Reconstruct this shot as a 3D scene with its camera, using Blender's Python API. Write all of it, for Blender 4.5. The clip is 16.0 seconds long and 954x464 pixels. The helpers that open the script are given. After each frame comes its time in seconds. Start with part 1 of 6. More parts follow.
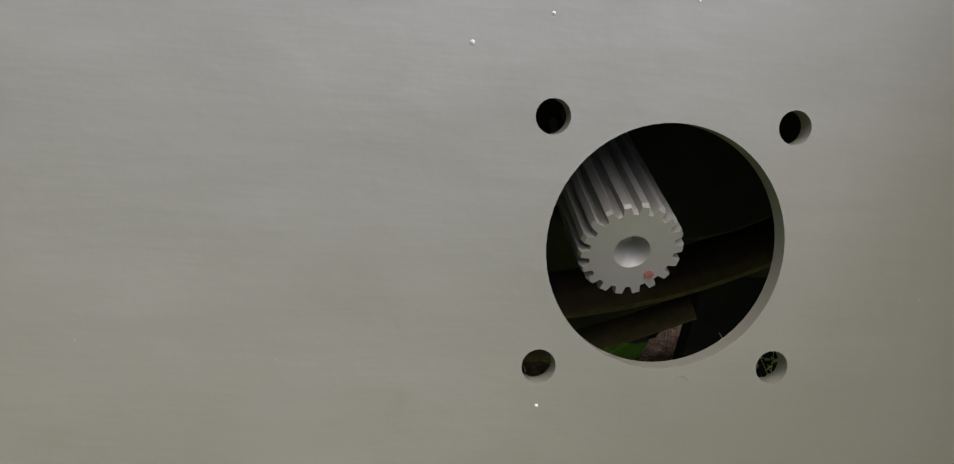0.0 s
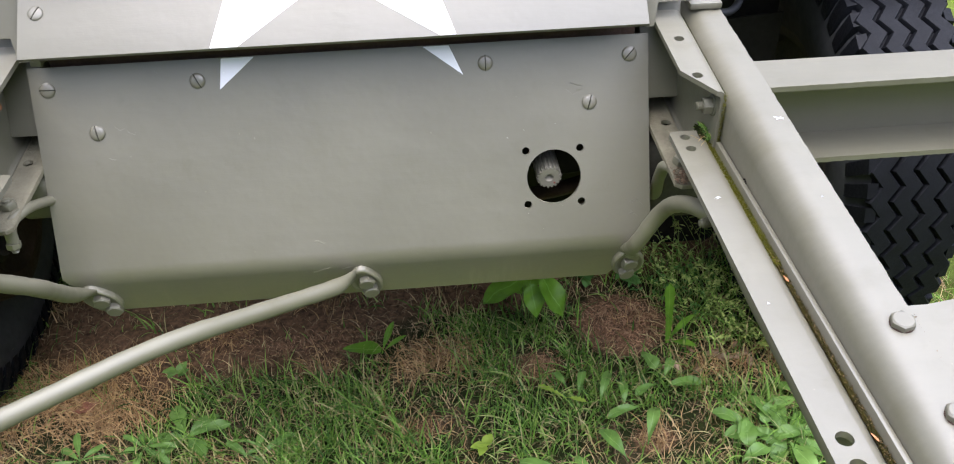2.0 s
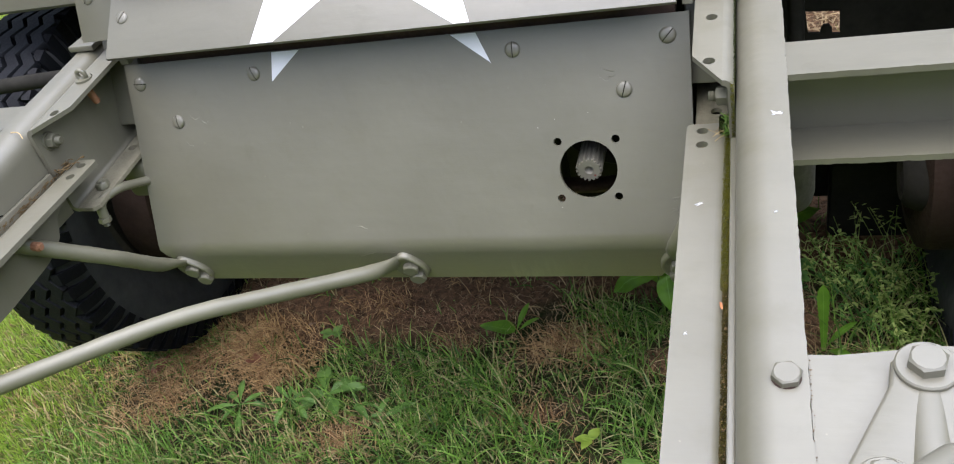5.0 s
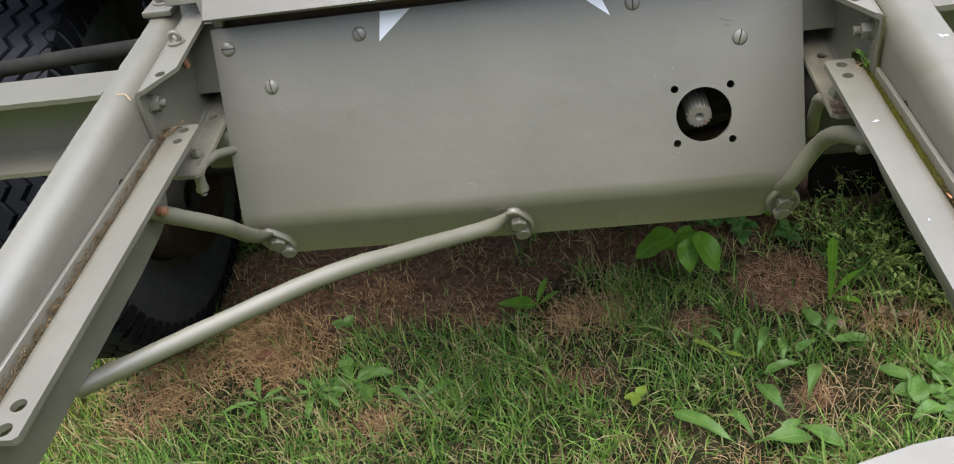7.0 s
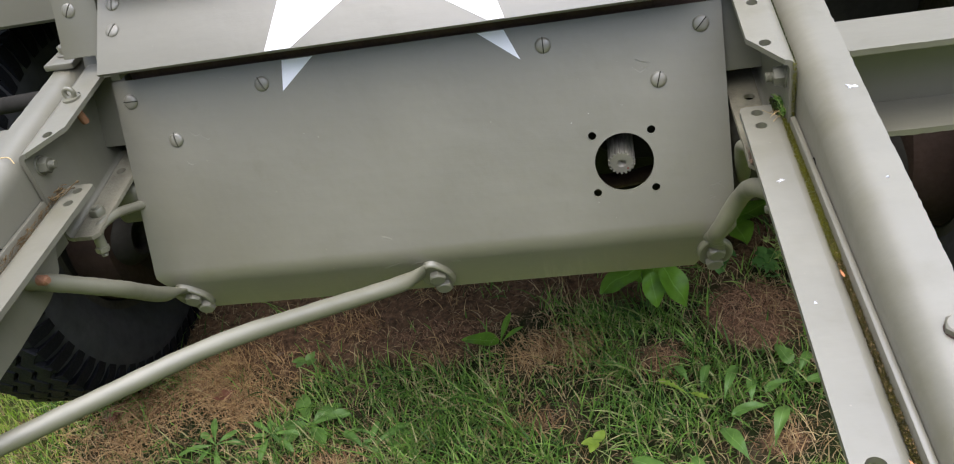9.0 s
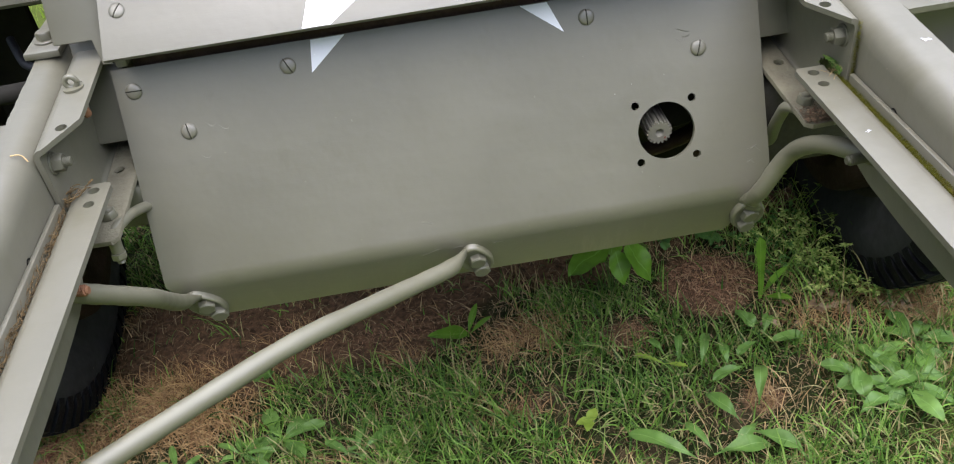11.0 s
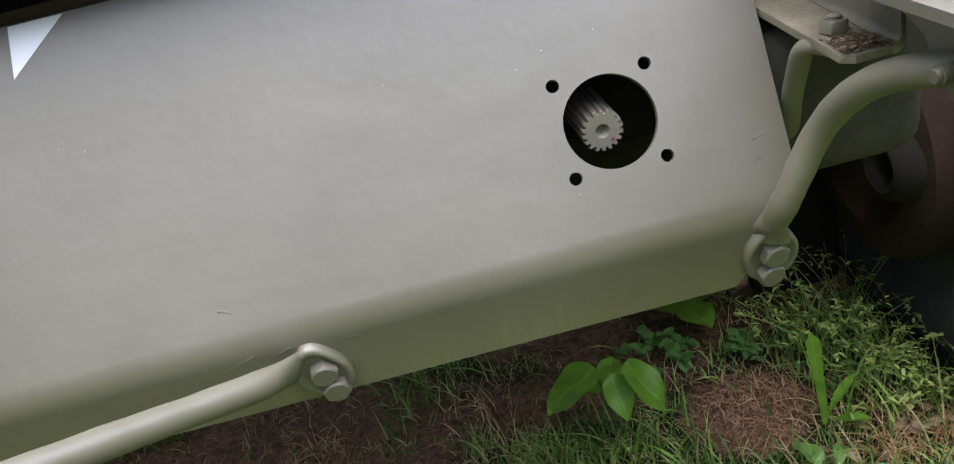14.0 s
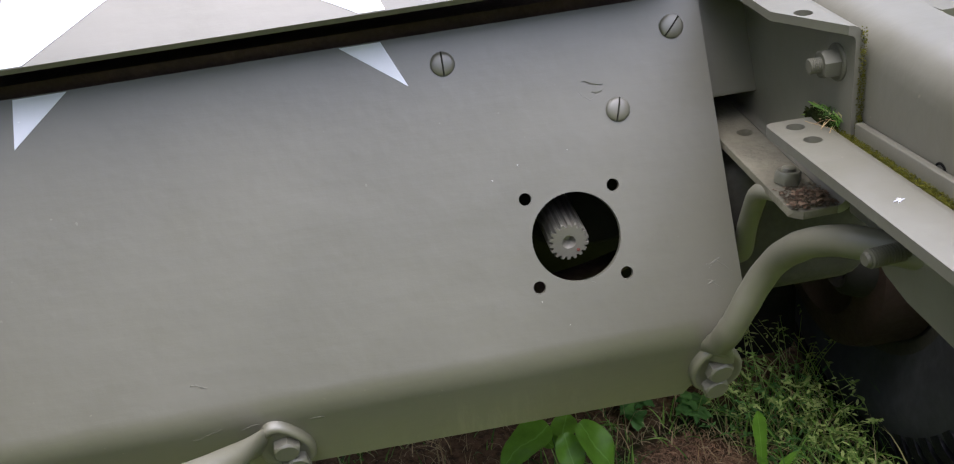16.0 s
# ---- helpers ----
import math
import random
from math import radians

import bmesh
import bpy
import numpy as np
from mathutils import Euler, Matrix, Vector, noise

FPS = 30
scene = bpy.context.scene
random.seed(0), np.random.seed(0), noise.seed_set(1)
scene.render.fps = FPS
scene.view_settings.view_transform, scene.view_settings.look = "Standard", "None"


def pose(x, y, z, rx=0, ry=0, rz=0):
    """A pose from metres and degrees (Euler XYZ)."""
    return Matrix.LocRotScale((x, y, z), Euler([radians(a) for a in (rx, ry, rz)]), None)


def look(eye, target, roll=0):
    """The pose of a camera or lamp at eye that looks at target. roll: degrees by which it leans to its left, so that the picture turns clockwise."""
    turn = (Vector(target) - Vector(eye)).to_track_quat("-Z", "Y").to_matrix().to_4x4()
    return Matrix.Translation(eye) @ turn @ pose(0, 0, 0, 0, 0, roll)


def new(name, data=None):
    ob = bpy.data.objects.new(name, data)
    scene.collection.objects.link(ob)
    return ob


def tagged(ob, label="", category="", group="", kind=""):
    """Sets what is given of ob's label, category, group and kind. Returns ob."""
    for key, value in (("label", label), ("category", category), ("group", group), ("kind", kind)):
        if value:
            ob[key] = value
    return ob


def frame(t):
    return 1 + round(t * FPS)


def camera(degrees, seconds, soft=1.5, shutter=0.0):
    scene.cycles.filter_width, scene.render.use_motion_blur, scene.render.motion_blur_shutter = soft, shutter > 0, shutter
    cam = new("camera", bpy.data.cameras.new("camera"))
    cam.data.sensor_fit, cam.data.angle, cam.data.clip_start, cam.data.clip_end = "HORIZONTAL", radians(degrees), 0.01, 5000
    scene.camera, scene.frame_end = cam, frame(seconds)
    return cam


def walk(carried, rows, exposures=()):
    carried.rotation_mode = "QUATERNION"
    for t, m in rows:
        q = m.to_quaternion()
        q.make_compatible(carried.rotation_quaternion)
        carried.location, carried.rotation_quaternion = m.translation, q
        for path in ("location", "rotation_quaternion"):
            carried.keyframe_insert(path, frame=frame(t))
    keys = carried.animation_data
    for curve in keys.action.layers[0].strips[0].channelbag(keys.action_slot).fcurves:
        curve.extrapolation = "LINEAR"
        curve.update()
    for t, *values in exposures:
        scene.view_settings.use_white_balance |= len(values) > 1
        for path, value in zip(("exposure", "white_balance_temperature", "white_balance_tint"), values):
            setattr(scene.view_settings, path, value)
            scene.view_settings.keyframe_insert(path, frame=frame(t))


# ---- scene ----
cam = camera(57.7, 16.0, soft=1.1)
PATH = [
    (0, (-0.095, 0.393, 0.843), (0.195, 2.066, -0.214), 6.8),
    (0.3, (-0.092, 0.381, 0.866), (0.181, 2.053, -0.197), 6.7),
    (0.5, (-0.089, 0.352, 0.894), (0.154, 2.041, -0.148), 5.1),
    (0.8, (-0.111, 0.203, 0.979), (0.103, 1.943, 0.017), 3.4),
    (1, (-0.117, 0.136, 1.035), (0.104, 1.832, -0.002), 3.1),
    (1.1, (-0.124, 0.111, 1.039), (0.118, 1.8, -0.004), 2.8),
    (1.3, (-0.13, 0.049, 1.066), (0.106, 1.717, -0.011), 2.1),
    (1.5, (-0.146, -0.086, 1.157), (0.074, 1.462, -0.091), 1.6),
    (1.8, (-0.16, -0.315, 1.311), (-0.038, 1.263, 0.089), -1.0),
    (2, (-0.175, -0.389, 1.368), (-0.069, 1.206, 0.165), -1.7),
    (2.2, (-0.171, -0.45, 1.381), (-0.087, 1.148, 0.181), -2.6),
    (2.5, (-0.166, -0.468, 1.354), (-0.083, 1.141, 0.169), -3.6),
    (2.7, (-0.143, -0.478, 1.349), (-0.108, 1.143, 0.177), -4.8),
    (3, (-0.078, -0.449, 1.344), (-0.144, 1.186, 0.195), -7.1),
    (3.2, (-0.012, -0.436, 1.351), (-0.084, 1.208, 0.214), -7.1),
    (3.5, (0.095, -0.389, 1.355), (-0.104, 1.249, 0.225), -9.3),
    (3.7, (0.159, -0.368, 1.35), (-0.169, 1.262, 0.238), -11.0),
    (4, (0.219, -0.343, 1.34), (-0.328, 1.237, 0.243), -15.3),
    (4.5, (0.239, -0.322, 1.34), (-0.354, 1.192, 0.176), -15.8),
    (4.8, (0.226, -0.32, 1.347), (-0.375, 1.179, 0.167), -15.7),
    (5, (0.205, -0.314, 1.335), (-0.409, 1.177, 0.152), -15.0),
    (5.2, (0.175, -0.329, 1.341), (-0.447, 1.155, 0.153), -14.0),
    (7.3, (-0.184, -0.458, 1.336), (-0.372, 1.134, 0.141), -10.1),
    (7.5, (-0.176, -0.454, 1.334), (-0.333, 1.145, 0.142), -10.4),
    (8, (-0.106, -0.42, 1.341), (-0.254, 1.182, 0.152), -11.2),
    (8.2, (-0.072, -0.406, 1.339), (-0.219, 1.203, 0.16), -11.0),
    (8.5, (-0.006, -0.376, 1.337), (-0.304, 1.205, 0.148), -13.9),
    (8.7, (0.017, -0.344, 1.335), (-0.346, 1.225, 0.149), -13.2),
    (10.8, (-0.31, -0.344, 1.33), (-0.277, 1.234, 0.102), -8.4),
    (11, (-0.303, -0.339, 1.329), (-0.239, 1.236, 0.097), -8.1),
    (11.2, (-0.268, -0.329, 1.316), (-0.162, 1.237, 0.077), -8.2),
    (11.5, (-0.212, -0.326, 1.316), (-0.061, 1.241, 0.082), -8.3),
    (11.7, (-0.175, -0.327, 1.326), (-0.042, 1.243, 0.094), -8.6),
    (12, (-0.177, -0.303, 1.327), (-0.129, 1.271, 0.094), -9.8),
    (12.2, (-0.196, -0.309, 1.324), (-0.176, 1.274, 0.102), -9.6),
    (12.5, (-0.241, -0.277, 1.292), (-0.237, 1.334, 0.107), -9.6),
    (12.8, (-0.252, -0.21, 1.195), (-0.247, 1.485, 0.133), -11.4),
    (13, (-0.237, -0.162, 1.138), (-0.21, 1.564, 0.127), -12.7),
    (13.2, (-0.202, -0.122, 1.082), (-0.187, 1.617, 0.094), -12.9),
    (13.5, (-0.193, -0.08, 1.011), (-0.172, 1.693, 0.086), -12.7),
    (13.7, (-0.177, -0.052, 0.977), (-0.155, 1.728, 0.066), -12.9),
    (14, (-0.141, -0.033, 0.95), (-0.09, 1.766, 0.079), -13.9),
    (14.2, (-0.113, -0.013, 0.943), (-0.01, 1.786, 0.075), -13.0),
    (14.5, (-0.072, 0.006, 0.955), (0.034, 1.784, 0.046), -12.2),
    (14.7, (-0.069, 0.011, 0.959), (0.082, 1.793, 0.064), -10.5),
    (15, (-0.067, 0.007, 0.986), (0.097, 1.781, 0.076), -7.2),
    (15.2, (-0.067, -0.018, 1.001), (0.07, 1.79, 0.157), -6.9),
    (15.5, (-0.064, -0.004, 1.019), (0.04, 1.795, 0.152), -7.4),
    (15.7, (-0.083, -0.018, 1.025), (0.046, 1.786, 0.17), -7.4),
    (16, (-0.12, -0.037, 1.039), (-0.014, 1.757, 0.162), -8.2),
]
LIGHT = [(0, 2.25, 6470, 14), (0.5, 2.31, 6470, 14), (1, 2.50, 6480, 14), (2, 2.49, 6500, 12), (2.5, 2.31, 6500, 10), (3, 2.19, 6500, 10), (5, 2.24, 6500, 10), (8.5, 2.23, 6550, 10), (11, 2.29, 6550, 10), (13, 2.28, 6500, 11), (13.5, 2.33, 6470, 12), (14, 2.48, 6420, 14), (14.5, 2.62, 6400, 15), (15, 2.60, 6380, 15), (15.5, 2.42, 6350, 15), (16, 2.16, 6350, 15)]
walk(cam, [(t, look(eye, target, roll)) for t, eye, target, roll in PATH], LIGHT)

# ---------------------------------------------------------------- daylight
world = bpy.data.worlds.new("overcast_sky")
scene.world = world
world.use_nodes = True
wn = world.node_tree
sky = wn.nodes.new("ShaderNodeTexSky")
sky.sky_type = "NISHITA"
sky.sun_disc = False
sky.sun_elevation = radians(79)
sky.sun_rotation = radians(220)
sky.air_density, sky.dust_density, sky.ozone_density = 1.0, 4.0, 1.0
wn.nodes["Background"].inputs[1].default_value = 0.055
cloud = wn.nodes.new("ShaderNodeHueSaturation")
cloud.inputs["Saturation"].default_value = 0.8
wn.links.new(sky.outputs[0], cloud.inputs["Color"])
wn.links.new(cloud.outputs[0], wn.nodes["Background"].inputs[0])
sun_data = bpy.data.lights.new("sun", "SUN")
sun_data.energy, sun_data.angle, sun_data.color = 1.5, radians(92), (0.93, 0.955, 1.13)
sun = new("sun", sun_data)
sun.matrix_world = look((0.9, -0.35, 4.0), (0, 0, 0))

# ---------------------------------------------------------------- material helpers
def nodes_of(name):
    m = bpy.data.materials.new(name)
    m.use_nodes = True
    nt = m.node_tree
    return m, nt, nt.nodes["Principled BSDF"]


def put_in(nt, socket, value):
    if isinstance(value, bpy.types.NodeSocket):
        nt.links.new(value, socket)
    else:
        socket.default_value = value


def nd(nt, kind, out=0, props=None, **ins):
    n = nt.nodes.new("ShaderNode" + kind)
    for k, v in (props or {}).items():
        setattr(n, k, v)
    for k, v in ins.items():
        put_in(nt, n.inputs[int(k[1:]) if k[0] == "i" and k[1:].isdigit() else k.replace("_", " ")], v)
    return n.outputs[out]


def coords(nt):
    return nd(nt, "TexCoord", 3)


def noise_of(nt, scale, detail=3.0, rough=0.55, vec=None, stretch=None):
    vec = vec or coords(nt)
    if stretch:
        vec = nd(nt, "Mapping", Vector=vec, Scale=stretch)
    return nd(nt, "TexNoise", 0, Vector=vec, Scale=scale, Detail=detail, Roughness=rough)


def ramp(nt, fac, *stops):
    n = nt.nodes.new("ShaderNodeValToRGB")
    e = n.color_ramp.elements
    while len(e) < len(stops):
        e.new(0.5)
    for k, (p, c) in zip(e, stops):
        k.position, k.color = p, (*c, 1) if not isinstance(c, (int, float)) else (c, c, c, 1)
    nt.links.new(fac, n.inputs[0])
    return n.outputs[0]


def mix(nt, fac, a, b, blend="MIX"):
    n = nt.nodes.new("ShaderNodeMix")
    n.data_type, n.blend_type = "RGBA", blend
    for s, v in ((n.inputs[0], fac), (n.inputs[6], a), (n.inputs[7], b)):
        put_in(nt, s, v if isinstance(v, (bpy.types.NodeSocket, float, int)) else (*v, 1))
    return n.outputs[2]


def bump(nt, height, strength, distance, normal=None):
    n = nt.nodes.new("ShaderNodeBump")
    n.inputs["Strength"].default_value, n.inputs["Distance"].default_value = strength, distance
    nt.links.new(height, n.inputs["Height"])
    if normal:
        nt.links.new(normal, n.inputs["Normal"])
    return n.outputs[0]


def paint(name, base, rough=0.42, chips=0.0, dirt=0.25, gloss=0.95, splashed=0.0, under=(0.19, 0.075, 0.035)):
    """Brushed enamel on steel: faint blotches, fine orange peel, dust and a few chips."""
    m, nt, b = nodes_of(name)
    big = noise_of(nt, 5.0, 4.0)
    fine = noise_of(nt, 90.0, 3.0)
    streak = noise_of(nt, 24.0, 4.0, stretch=(1.0, 1.0, 0.25))
    col = mix(nt, ramp(nt, big, (0.3, 0.0), (0.7, 1.0)), [c * 0.91 for c in base], [c * 1.07 for c in base])
    brush = noise_of(nt, 55.0, 4.0, 0.65, stretch=(0.18, 1.0, 1.0))
    col = mix(nt, ramp(nt, brush, (0.35, 0.0), (0.68, 0.35)), col, [c * 0.84 for c in base])
    blot = noise_of(nt, 17.0, 6.0, 0.7)
    col = mix(nt, ramp(nt, blot, (0.60, 0.0), (0.72, 0.30)), col, (base[0] * 0.66, base[1] * 0.64, base[2] * 0.52))
    dust = ramp(nt, streak, (0.52, 0.0), (0.78, dirt))
    col = mix(nt, dust, col, (base[0] * 0.72, base[1] * 0.70, base[2] * 0.58))
    speck = ramp(nt, noise_of(nt, 160.0, 1.0), (0.80, 0.0), (0.83, 0.55))
    col = mix(nt, speck, col, [min(1, c * 1.7) for c in base])
    if splashed:
        # rain splashes dried on below the given height: fine upright runs and loose spots
        runs = ramp(nt, noise_of(nt, 60.0, 6.0, 0.75, stretch=(1.0, 0.06, 0.16)), (0.50, 0.0), (0.70, 1.0))
        spots = ramp(nt, noise_of(nt, 110.0, 4.0, 0.7), (0.60, 0.0), (0.70, 1.0))
        patch = ramp(nt, noise_of(nt, 7.0, 3.0), (0.40, 0.1), (0.62, 1.0))
        low = nd(nt, "MapRange", 0, None, i0=nd(nt, "SeparateXYZ", 2, None, i0=coords(nt)), i1=splashed, i2=splashed - 0.05, i3=0.0, i4=0.42)
        wet = nd(nt, "Math", 0, {"operation": "MULTIPLY"}, i0=mix(nt, 0.35, runs, spots), i1=low)
        wet = nd(nt, "Math", 0, {"operation": "MULTIPLY"}, i0=wet, i1=patch)
        # film: a patchy yellower olive over the same low stretch
        film = nd(nt, "Math", 0, {"operation": "MULTIPLY"}, i0=ramp(nt, noise_of(nt, 20.0, 5.0, 0.65), (0.30, 0.55), (0.65, 1.0)), i1=low)
        film = nd(nt, "Math", 0, {"operation": "MULTIPLY"}, i0=film, i1=1.5)
        col = mix(nt, film, col, (0.170, 0.165, 0.078))
        col = mix(nt, wet, col, (0.33, 0.32, 0.22))
    if chips:
        chip = ramp(nt, noise_of(nt, 38.0, 5.0, 0.7), (0.78 - chips, 0.0), (0.80 - chips, 1.0))
        col = mix(nt, chip, col, under)
    put_in(nt, b.inputs["Base Color"], col)
    put_in(nt, b.inputs["Roughness"], ramp(nt, big, (0.25, rough - 0.06), (0.75, rough + 0.1)))
    b.inputs["Specular IOR Level"].default_value = gloss
    h = bump(nt, noise_of(nt, 14.0, 3.0), 0.30, 0.004)
    h = bump(nt, brush, 0.16, 0.0015, h)
    put_in(nt, b.inputs["Normal"], bump(nt, fine, 0.12, 0.001, h))
    return m


def plain(name, a, bcol, rough=0.6, scale=20.0, metal=0.0, relief=0.3, dist=0.002, spec=0.5):
    m, nt, b = nodes_of(name)
    n1, n2 = noise_of(nt, scale, 5.0, 0.6), noise_of(nt, scale * 7, 3.0)
    col = mix(nt, ramp(nt, n1, (0.3, 0.0), (0.7, 1.0)), a, bcol)
    col = mix(nt, ramp(nt, n2, (0.45, 0.0), (0.8, 0.35)), col, [c * 0.6 for c in a])
    put_in(nt, b.inputs["Base Color"], col)
    put_in(nt, b.inputs["Roughness"], ramp(nt, n2, (0.3, rough - 0.08), (0.7, min(1.0, rough + 0.1))))
    b.inputs["Metallic"].default_value = metal
    b.inputs["Specular IOR Level"].default_value = spec
    put_in(nt, b.inputs["Normal"], bump(nt, n2, relief, dist))
    return m


def leafy(name, lo, hi, rough=0.5, through_light=0.35, dry=None, veins=False):
    """Blades and leaves: colour varies from piece to piece, light passes through."""
    m, nt, b = nodes_of(name)
    isl = nd(nt, "NewGeometry", 8)
    stops = [(0.0, lo), (0.80, hi)]
    if dry:
        stops += [(0.92, dry)]
    col = ramp(nt, isl, *stops)
    col = mix(nt, ramp(nt, noise_of(nt, 40.0, 3.0), (0.35, 0.0), (0.75, 0.5)), col, [c * 0.55 for c in lo])
    if veins:
        rib = nt.nodes.new("ShaderNodeAttribute")
        rib.attribute_name = "rib"
        col = mix(nt, ramp(nt, rib.outputs["Fac"], (0.86, 0.0), (0.98, 0.32)), col, [min(1.0, c * 1.5 + 0.10) for c in hi])
    put_in(nt, b.inputs["Base Color"], col)
    b.inputs["Roughness"].default_value = rough
    b.inputs["Specular IOR Level"].default_value = 0.35
    tr = nt.nodes.new("ShaderNodeBsdfTranslucent")
    nt.links.new(col, tr.inputs[0])
    ms = nt.nodes.new("ShaderNodeMixShader")
    ms.inputs[0].default_value = through_light
    nt.links.new(b.outputs[0], ms.inputs[1])
    nt.links.new(tr.outputs[0], ms.inputs[2])
    nt.links.new(ms.outputs[0], nt.nodes["Material Output"].inputs[0])
    if veins:
        put_in(nt, b.inputs["Normal"], bump(nt, noise_of(nt, 120.0, 2.0), 0.3, 0.001))
    return m


OLIVE = (0.128, 0.121, 0.086)
PAINT = paint("olive_enamel", OLIVE, 0.40, gloss=0.95)
PAINT_PLATE = paint("olive_enamel_splashed", OLIVE, 0.40, gloss=0.95, splashed=0.600)
PAINT_RAIL = paint("olive_enamel_rail", (0.139, 0.132, 0.095), 0.40, dirt=0.6, gloss=0.95)
# same enamel darkened, the shade among the frame parts put into its colour
PAINT_SHADED = paint("olive_enamel_shaded", (0.098, 0.094, 0.062), 0.6, dirt=0.7, gloss=0.5)
PAINT_CHIPPED = paint("olive_enamel_chipped", (0.132, 0.126, 0.082), 0.48, chips=0.02, dirt=0.35, gloss=0.9)
PAINT_WORN = paint("olive_enamel_worn", (0.150, 0.145, 0.112), 0.42, chips=0.17, dirt=0.2, gloss=0.5, under=(0.36, 0.17, 0.13))
WHITE = paint("white_enamel", (0.78, 0.79, 0.82), 0.45, dirt=0.08)
RUST = plain("rusty_steel", (0.066, 0.036, 0.024), (0.030, 0.017, 0.012), 0.85, 30, relief=0.5)
RUST_DRUM = plain("rusty_drum", (0.044, 0.027, 0.020), (0.023, 0.0145, 0.011), 0.8, 18, relief=0.4, spec=0.2)
RUST_BRIGHT = plain("rusty_thread", (0.30, 0.14, 0.07), (0.18, 0.08, 0.04), 0.8, 60)
# near-black steel: shade in engine space and wheel arches put into its colour
DARK = plain("shaded_steel", (0.026, 0.0245, 0.020), (0.014, 0.0132, 0.011), 0.85, 14, spec=0.12)
# darker olive; on the right hanger it stands in for shade
DARK_OLIVE = plain("dark_olive_paint", (0.058, 0.053, 0.039), (0.030, 0.027, 0.020), 0.8, 25)
# slot floors darker than the paint: shade in the cut put into colour
SLOT = plain("slot_shade", (0.040, 0.038, 0.027), (0.022, 0.021, 0.015), 0.95, 60, spec=0.1)
SLOT_DEEP = plain("hole_black", (0.006, 0.006, 0.005), (0.004, 0.004, 0.003), 0.95, 60, spec=0.1)
CRUST = plain("crusted_paint", (0.190, 0.176, 0.122), (0.130, 0.119, 0.082), 0.85, 28, relief=0.5, dist=0.003, spec=0.2)
GRIMECRUST = plain("dirt_crust", (0.20, 0.150, 0.095), (0.080, 0.062, 0.042), 0.95, 140, relief=0.9, spec=0.1)
TREAD = plain("tyre_tread", (0.0085, 0.0095, 0.0125), (0.005, 0.0056, 0.0072), 0.60, 30, relief=0.3, spec=0.16)
# tyre walls a lighter grey than the tread
SIDEWALL = plain("grey_sidewall", (0.062, 0.064, 0.067), (0.025, 0.027, 0.031), 0.75, 7, relief=0.25, spec=0.3)
RUBBER = plain("tyre_rubber", (0.015, 0.0165, 0.0205), (0.009, 0.010, 0.0122), 0.60, 18, relief=0.25, spec=0.4)
MOSS = plain("moss", (0.165, 0.158, 0.018), (0.060, 0.062, 0.009), 0.95, 120, relief=1.0, dist=0.004, spec=0.1)
MOSS_DARK = plain("dark_moss", (0.036, 0.048, 0.010), (0.018, 0.022, 0.006), 0.95, 120, relief=1.0, dist=0.004, spec=0.1)
MOSS_BROWN = plain("drying_moss", (0.088, 0.074, 0.014), (0.030, 0.026, 0.008), 0.95, 120, relief=1.0, dist=0.004, spec=0.1)
LITTER = plain("leaf_litter", (0.20, 0.135, 0.060), (0.075, 0.052, 0.026), 0.9, 90, relief=0.9, spec=0.2)
STRAW = leafy("dry_straw", (0.24, 0.140, 0.060), (0.72, 0.56, 0.29), 0.7, 0.2)
REDSTRAW = leafy("red_straw", (0.25, 0.125, 0.070), (0.50, 0.31, 0.18), 0.8, 0.15)
MATTED = leafy("matted_grass", (0.23, 0.120, 0.050), (0.60, 0.41, 0.195), 0.75, 0.2)
THATCH = leafy("thatch_straw", (0.17, 0.100, 0.052), (0.54, 0.41, 0.23), 0.7, 0.2)
GRASS = leafy("grass_blade", (0.036, 0.112, 0.014), (0.31, 0.535, 0.094), 0.42, 0.34, dry=(0.55, 0.50, 0.24))
LAWN = leafy("lawn_blade", (0.26, 0.42, 0.045), (0.48, 0.64, 0.11), 0.5, 0.5, dry=(0.55, 0.48, 0.24))
LEAF = leafy("broad_leaf", (0.120, 0.300, 0.024), (0.200, 0.400, 0.042), 0.40, 0.4, veins=True)
WEED = leafy("weed_leaf", (0.080, 0.195, 0.034), (0.190, 0.335, 0.074), 0.38, 0.26, veins=True)
CHICK = leafy("chickweed_leaf", (0.19, 0.35, 0.066), (0.58, 0.68, 0.23), 0.5, 0.45)
CLOVER = leafy("low_weed_leaf", (0.075, 0.21, 0.050), (0.17, 0.36, 0.085), 0.5, 0.35)
DEADLEAF = leafy("dead_leaf", (0.13, 0.07, 0.04), (0.34, 0.24, 0.15), 0.7, 0.2, veins=True)

REDLEAF = leafy("red_leaf", (0.15, 0.06, 0.035), (0.24, 0.10, 0.055), 0.6, 0.2, veins=True)

PALELEAF = leafy("pale_dead_leaf", (0.26, 0.16, 0.10), (0.58, 0.44, 0.30), 0.65, 0.25, veins=True)
PALE = plain("pale_chip", (0.42, 0.41, 0.37), (0.32, 0.31, 0.28), 0.7, 80)
ORANGE = leafy("bud_scale", (0.45, 0.16, 0.06), (0.60, 0.26, 0.12), 0.6, 0.2)


